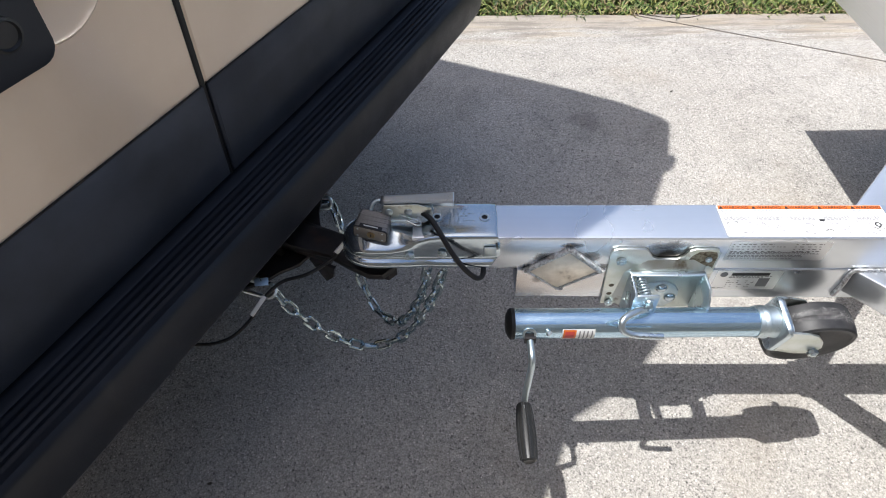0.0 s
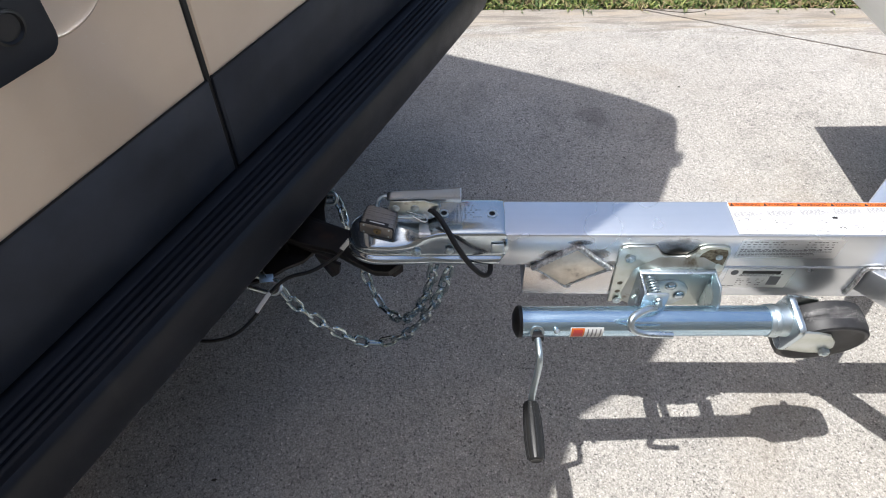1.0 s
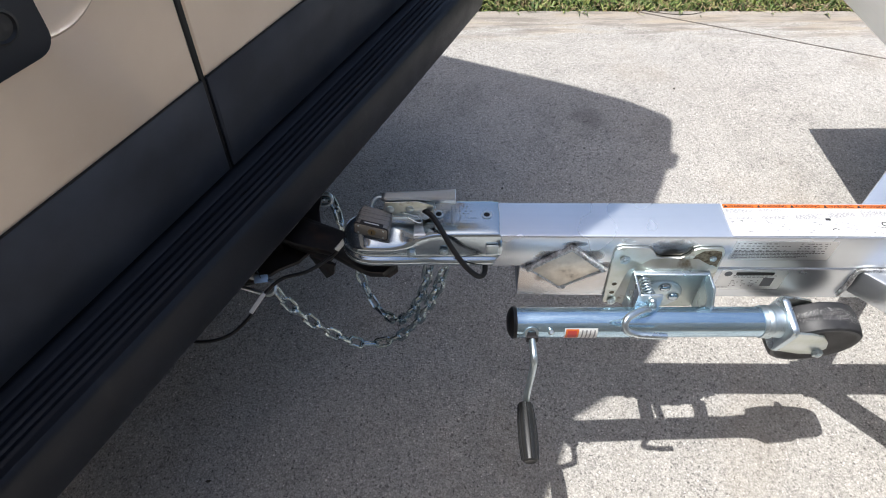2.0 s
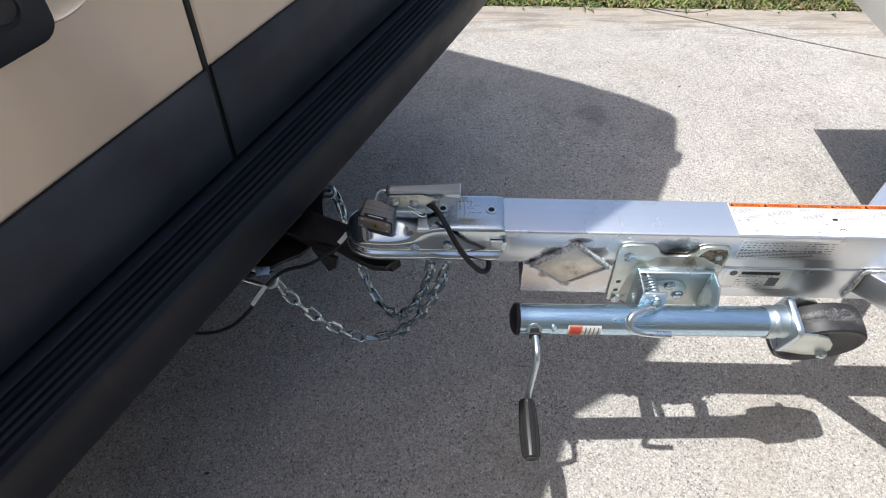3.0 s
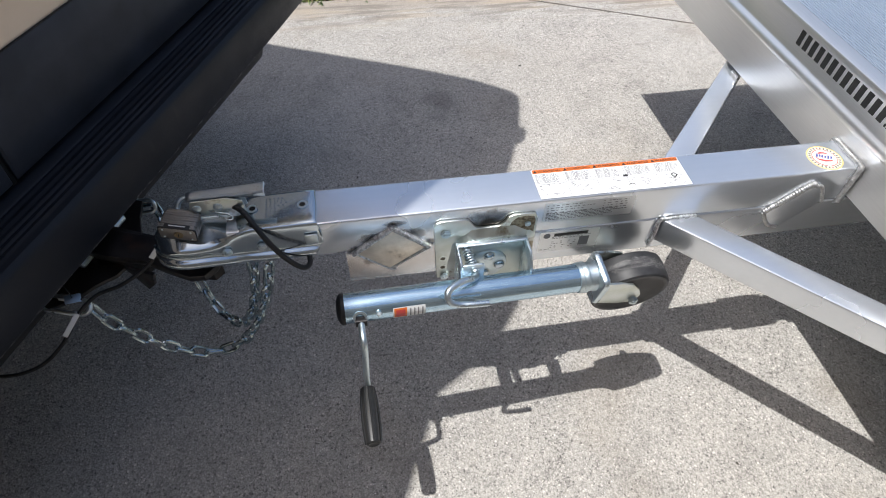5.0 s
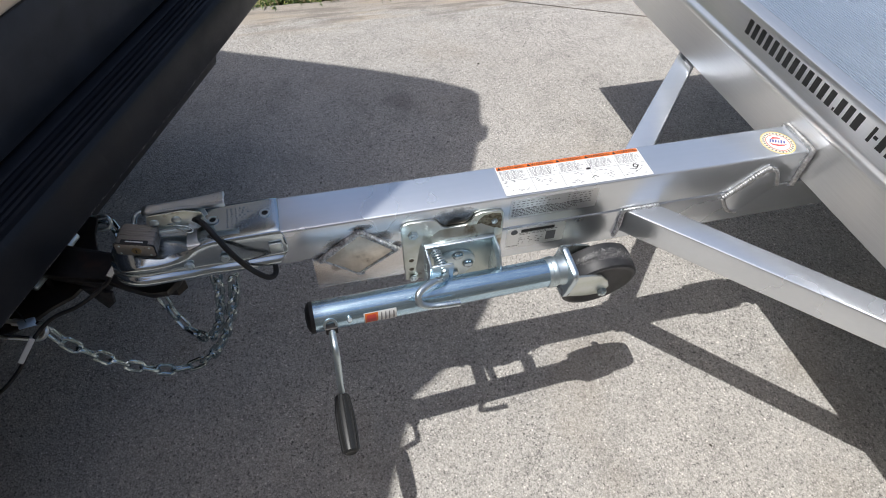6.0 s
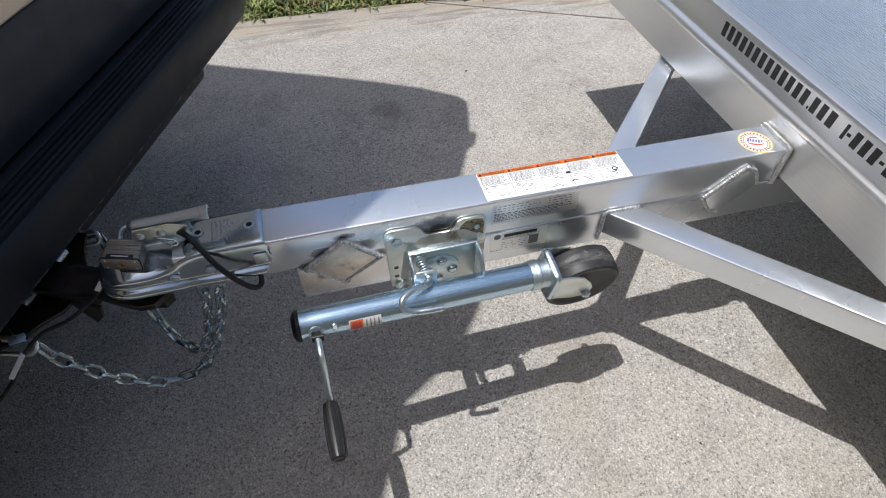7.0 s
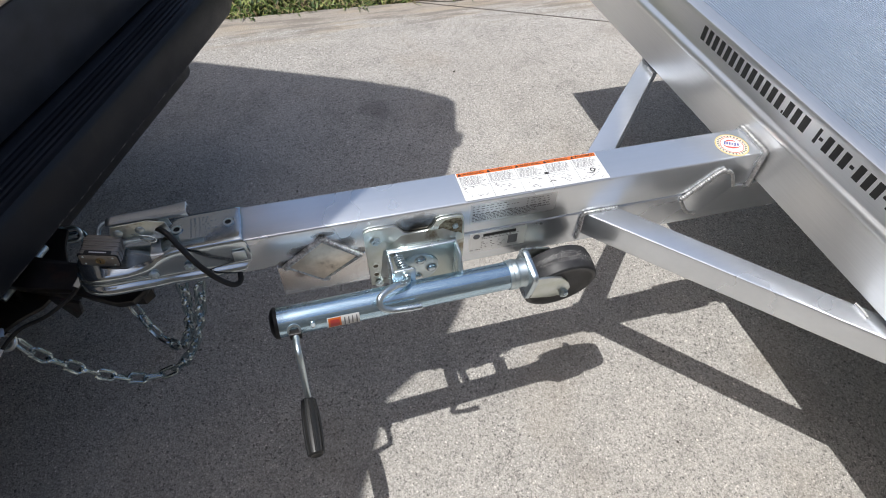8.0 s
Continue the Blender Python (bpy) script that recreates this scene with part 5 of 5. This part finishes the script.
    cheek = [(0.478, 0.499), (0.510, 0.494), (0.535, 0.484), (0.556, 0.458), (0.566, 0.436), (0.564, 0.420), (0.552, 0.411), (0.53, 0.412), (0.478, 0.430)]
    for y in (-0.1660, -0.1040):
        part("fork_cheek", moved(prism(cheek, SIDE(0, y, 0), 0.0045, 0.0015), swing), ZINC_YELLOW, j)
    wc = (0.554, -0.137, 0.4265)
    hub, way = swing @ Vector(wc), swing.to_3x3() @ Vector((0, 1, 0))
    tread = [(-0.0165, 0.053), (-0.0225, 0.0565), (-0.0250, 0.060), (-0.0250, 0.0660), (-0.0225, 0.0690), (-0.012, 0.0708), (-0.0015, 0.0712), (0, 0.0704), (0.0015, 0.0712), (0.012, 0.0708), (0.0225, 0.0690), (0.0250, 0.0660), (0.0250, 0.060), (0.0225, 0.0565), (0.0165, 0.053)]
    wheel = part("jack_wheel", turned([(-0.019, 0.016), (-0.010, 0.017), (-0.008, 0.030), (-0.008, 0.050)] + tread + [(0.008, 0.050), (0.008, 0.030), (0.010, 0.017), (0.019, 0.016), (0.0, 0.010), (-0.019, 0.016)], hub, way, 56), TYRE, j, "black plastic jack wheel with pale scuffs on the tread")
    part("worn_rim", turned([(-0.0250, 0.0602), (-0.0256, 0.0612), (-0.0256, 0.0650), (-0.0250, 0.0662)], hub, way, 56), RIM_GREY, wheel, "scuffed grey rim edge")
    across = way.orthogonal().normalized()
    for k in range(6):
        spoke = Matrix.Rotation(radians(60 * k + 20), 3, way) @ across
        part("spoke", rod(hub - way * 0.011 + spoke * 0.014, hub - way * 0.011 + spoke * 0.053, 0.0040, 8), GRIP, wheel)
    part("axle", moved(rod((wc[0], -0.104, wc[2]), (wc[0], -0.172, wc[2]), 0.006, 16), swing), ZINC, j)
    hex_bolt("axle_bolt", swing @ Vector((wc[0], -0.1703, wc[2])), swing.to_3x3() @ Vector((0, -1, 0)), 0.0088, 0.007, ZINC, j, washer=False)
    hex_bolt("axle_nut", swing @ Vector((wc[0], -0.1035, wc[2])), swing.to_3x3() @ Vector((0, 1, 0)), 0.0085, 0.009, ZINC, j, washer=False)
    # the tube dips a little towards its wheel and leans in to the tongue, with all that it carries
    swung = {"outer_tube", "end_cap", "neck", "tube_label", "roll_pin", "fork_bridge", "fork_cheek", "jack_wheel", "axle", "axle_bolt", "axle_nut"}
    swivel = {"fork_bridge", "fork_cheek", "jack_wheel", "axle", "axle_bolt", "axle_nut"}
    pivot = Matrix.Translation(Vector((0.02, Y, Z)) - BASE[j.name])
    dip = pivot @ pose(0, 0.001, 0, 0, 2.8, 2.2) @ Matrix.Diagonal((1.03, 1.02, 1.02, 1.0)) @ pivot.inverted()
    crown = Matrix.Translation(Vector((0.545, -0.105, 0.500)) - BASE[j.name])
    larger = crown @ Matrix.Scale(1.085, 4) @ crown.inverted() @ Matrix.Translation((0.002, 0, 0))
    for ob in j.children:
        if ob.name.split(".")[0] in swung:
            ob.matrix_basis = dip @ larger if ob.name.split(".")[0] in swivel else dip
    return j


jack()


# ---- hitch bar, ball, chains, lock, cables ----
CA, SA = math.cos(radians(VAN_TURN)), math.sin(radians(VAN_TURN))


def van_xyz(u, v, z):
    return (VAN_AT[0] + CA * u - SA * v, VAN_AT[1] + SA * u + CA * v, z)


def ball_mount():
    b = thing("ball_mount", "black steel ball mount with tow ball under the coupler", "tow hitch", van_xyz(0.08, 0.035, 0.44))
    turn = Matrix.Translation(VAN_AT) @ Matrix.Rotation(radians(VAN_TURN), 4, "Z")
    part("shank", moved(box(-0.1, 0.16, 0.008, 0.062, 0.432, 0.482, 0.005), turn), HITCH, b)
    part("ball_plate", prism([(0.055, -0.012), (0.10, -0.012), (0.17, -0.002), (0.22, -0.010), (0.270, -0.014), (0.295, -0.004), (0.304, 0.02), (0.304, 0.05), (0.29, 0.074), (0.26, 0.084), (0.215, 0.078), (0.18, 0.058), (0.10, 0.050), (0.055, 0.052)], turn @ FLAT(0, 0, 0.472), 0.016, 0.003), HITCH, b)
    at = van_xyz(0.278, 0.036, 0)
    part("tow_ball", turned([(0.468, 0.02), (0.489, 0.02), (0.491, 0.016), (0.505, 0.016), (0.515, 0.022), (0.53, 0.0254), (0.545, 0.022), (0.553, 0.012), (0.554, 0.0)], at, (0, 0, 1), 32), ZINC, b)
    part("shank_nut", rod((at[0], at[1], 0.44), (at[0], at[1], 0.468), 0.021, 6, 0.002), HITCH, b)
    part("hitch_pin", moved(rod((0.045, -0.03, 0.462), (0.045, 0.10, 0.462), 0.008, 16, 0.002), turn), ZINC, b)
    part("lock_tab", prism([(0.135, 0.474), (0.195, 0.474), (0.185, 0.44), (0.165, 0.418), (0.158, 0.43)], turn @ SIDE(0, -0.012, 0), 0.008, 0.002), HITCH, b)
    return b


ball_mount()


def link_mesh(length, width, wire):
    """One oval chain link along x."""
    r = width / 2 - wire / 2
    h = length / 2 - wire / 2 - r
    pts = [(h + r * math.cos(radians(a)), r * math.sin(radians(a)), 0) for a in range(-90, 91, 18)] + [(-h - r * math.cos(radians(a)), -r * math.sin(radians(a)), 0) for a in range(-90, 91, 18)]
    return sweep(pts, wire / 2, 8, closed=True)


def chain(pts, seed, label, hook=None):
    c = thing("safety_chain", label, "chain", pts[0], group="safety chains")
    rnd = random.Random(seed)
    pitch = 0.0318
    fine = smooth_path(pts, 400)
    places, acc = [fine[0]], 0.0
    for a, b in zip(fine, fine[1:]):
        acc += (b - a).length
        if acc >= pitch:
            places.append(b)
            acc = 0.0
    shared = None
    for i, (a, b) in enumerate(zip(places, places[1:])):
        d = (b - a).normalized()
        up = Vector((0, 0, 1)) if abs(d.z) < 0.9 else Vector((0, 1, 0))
        sd = d.cross(up).normalized()
        up = sd.cross(d)
        m = Matrix((d, sd, up)).transposed().to_4x4()
        m = Matrix.Translation((a + b) / 2 - Vector(pts[0])) @ m @ Matrix.Rotation(radians(45 + 90 * (i % 2) + rnd.uniform(-14, 14)), 4, "X")
        if shared is None:
            lk = part("link", link_mesh(pitch + 0.0136, 0.0252, 0.0077), CHAIN, None)
            shared = lk.data
        else:
            lk = new("link", shared)
        lk.parent = c
        lk.matrix_basis = m
    return c


chain([(-0.450, -0.026, 0.415), (-0.430, -0.036, 0.375), (-0.396, -0.038, 0.319), (-0.358, -0.036, 0.263), (-0.309, -0.026, 0.208), (-0.255, -0.014, 0.193), (-0.202, -0.020, 0.245), (-0.158, -0.030, 0.335), (-0.126, -0.038, 0.425), (-0.104, -0.036, 0.512)], 3,
      "zinc-plated safety chain sagging from a quick link to the coupler")
chain([(-0.409, 0.240, 0.405), (-0.378, 0.236, 0.408), (-0.358, 0.200, 0.385), (-0.350, 0.180, 0.33), (-0.322, 0.138, 0.257), (-0.290, 0.092, 0.200), (-0.250, 0.050, 0.200), (-0.210, 0.014, 0.247), (-0.168, -0.015, 0.355), (-0.147, -0.028, 0.440), (-0.136, -0.030, 0.512)], 4,
      "zinc-plated safety chain crossing under the coupler")


def quick_link(at, m):
    q = thing("quick_link", "bright zinc quick link joining chain and hitch plate", "quick link", at)
    bm = link_mesh(0.102, 0.036, 0.0088)
    part("loop", moved(bm, m), ZINC_BRIGHT, q)
    part("sleeve", moved(rod((-0.014, 0.0128, 0), (0.014, 0.0128, 0), 0.0068, 6, 0.001), m), ZINC, q)
    return q


near_link = quick_link((-0.490, -0.023, 0.428), pose(-0.490, -0.023, 0.428, 34, 4, -16))
quick_link((-0.42, 0.235, 0.405), pose(-0.418, 0.235, 0.408, 60, -8, -10))

bent = pose(-0.4725, -0.0205, 0.4395, 28, 8, 14)
part("tag", prism(rounded(-0.0135, 0.0135, -0.008, 0.008, 0.002), bent, 0.0016, 0.0004), TAG_BLUE, near_link, "pale blue metal tag on a thin wire")
part("tag_wire", sweep(smooth_path([(-0.4725, -0.0205, 0.442), (-0.480, -0.008, 0.450), (-0.492, 0.006, 0.462)], 14), 0.0009, 6), CHAIN, near_link)


def padlock():
    p = thing("padlock", "laminated steel padlock with brass key core on the coupler", "padlock", (-0.228, -0.015, 0.588))
    m = Matrix.Translation((-0.2275, -0.018, 0.6035)) @ Euler((radians(4), radians(9), radians(-10))).to_matrix().to_4x4()
    w, t2 = 0.0295, 0.0145
    outline = rounded(-w, w, -t2, t2, 0.005, 4)
    to_y = m @ Matrix(((1, 0, 0, 0), (0, 0, 1, 0), (0, 1, 0, 0), (0, 0, 0, 1)))  # plate thickness along own y
    n = 9
    y = -0.0235
    for i in range(n):
        th = 0.0045
        k = 1.0 if i % 2 == 0 else 0.975
        k *= 0.93 if i == n - 1 else 1
        part("steel_plate", prism([(a * k, b * k) for a, b in outline], to_y @ Matrix.Translation((0, 0, y + i * th)), th - 0.0003, 0.0006), LOCK_STEEL, p)
    part("bumper_band", prism([(a * 1.035, b * 1.07) for a, b in outline], to_y @ Matrix.Translation((0, 0, y - 0.001)), 0.0022, 0.0006), BLACK, p, "black plastic edge band")
    part("face_plate", prism([(a * 0.97, b * 0.93) for a, b in outline], to_y @ Matrix.Translation((0, 0, y - 0.0018)), 0.0012, 0.0003), LOCK_STEEL, p)
    part("name_bar", prism(rounded(-0.020, 0.020, 0.0, 0.0075, 0.0015), m @ FLAT(0.0, -0.0235, t2 + 0.0002), 0.0012, 0.0003), BLACK, p, "black plastic name strip with a pale bar")
    part("printed_bar", prism(rounded(-0.013, 0.013, 0.0028, 0.0048, 0.0008), m @ FLAT(0.0, -0.0235, t2 + 0.0014), 0.0003), WHITE, p, smooth=False)
    part("key_core", moved(turned([(0, 0.0072), (0.0015, 0.0072), (0.0022, 0.0062), (0.0014, 0.0052), (0.0014, 0.0)], (0.002, y - 0.0018, 0), (0, -1, 0), 28), m), BRASS, p, "brass key core")
    # thin black slab paints the dark of the key slot, which isn't cut
    part("keyway_shade", moved(box(0.0012, 0.0028, y - 0.0037, y - 0.003, -0.0035, 0.0035), m), SEAL_AND_HOLE, p, smooth=False)
    for a in (-0.022, 0.022):
        for b in (-0.009, 0.009):
            part("rivet", moved(turned([(0, 0.0018), (0.0008, 0.0015), (0.001, 0.0)], (a, y - 0.0018, b), (0, -1, 0), 12), m), ZINC, p)
    sh = [(-0.0125, 0.012, 0), (-0.0125, 0.024, 0.005)] + [(-0.0125 * math.cos(radians(a)), 0.026 + 0.0125 * math.sin(radians(a)), 0.008 + 0.010 * math.sin(radians(a))) for a in range(20, 161, 20)] + [(0.0125, 0.024, 0.005), (0.0125, 0.012, 0)]
    part("shackle", moved(sweep(smooth_path(sh, 40), 0.0038, 12), m), ZINC, p, "chromed steel shackle")
    return p


padlock()


def cable(name, pts, r, label, category, material=BLACK, n=70):
    c = thing(name, label, category, pts[0])
    part("sheath", sweep(smooth_path(pts, n), r, 12), material, c)
    return c


cable("tongue_cable", [(-0.150, 0.004, 0.606), (-0.139, -0.006, 0.614), (-0.124, -0.022, 0.613), (-0.108, -0.042, 0.597), (-0.093, -0.056, 0.573), (-0.072, -0.064, 0.537), (-0.052, -0.066, 0.511), (-0.041, -0.061, 0.501), (-0.035, -0.052, 0.500), (-0.034, -0.044, 0.507), (-0.034, -0.036, 0.512)], 0.0049, "thick black cable looped over the coupler side", "cable")
wire = cable("trailer_wire", [(-0.270, 0.03, 0.535), (-0.292, 0.009, 0.528), (-0.322, -0.003, 0.492), (-0.372, -0.025, 0.470), (-0.426, -0.028, 0.450), (-0.462, -0.049, 0.428), (-0.498, -0.082, 0.390), (-0.547, -0.105, 0.360), (-0.623, -0.100, 0.335), (-0.72, -0.07, 0.33)], 0.0036, "thin black trailer wire running under the bumper", "cable")


def tag(a, b, c, wd):
    a, b = Vector(a), Vector(b)
    d = (b - a).normalized()
    s = Vector((0.6, 0.7, 0.55))
    s = (s - d * s.dot(d)).normalized()
    nrm = d.cross(s)
    m = Matrix((d, s, nrm)).transposed().to_4x4()
    m.translation = a
    lab = part("wire_tag", prism(rounded(0, (b - a).length, -wd / 2, wd / 2, 0.001), m @ FLAT(0, 0, -0.0044), 0.0088, 0.001), WHITE, c, "pale grey folded tag on the wire")
    for k in range(4):
        part("printed_bar", prism(rounded(0.008 + k * 0.006, 0.0115 + k * 0.006, -wd * 0.25, wd * 0.25, 0.0005), m @ FLAT(0, 0, 0.0045), 0.0003), GREY_INK, lab, smooth=False)
        part("printed_bar", prism(rounded(0.008 + k * 0.006, 0.0115 + k * 0.006, -wd * 0.25, wd * 0.25, 0.0005), m @ FLAT(0, 0, -0.0048), 0.0003), GREY_INK, lab, smooth=False)


tag((-0.462, -0.047, 0.430), (-0.490, -0.074, 0.402), wire, 0.012)
tag((-0.296, 0.006, 0.524), (-0.314, -0.001, 0.505), wire, 0.006)
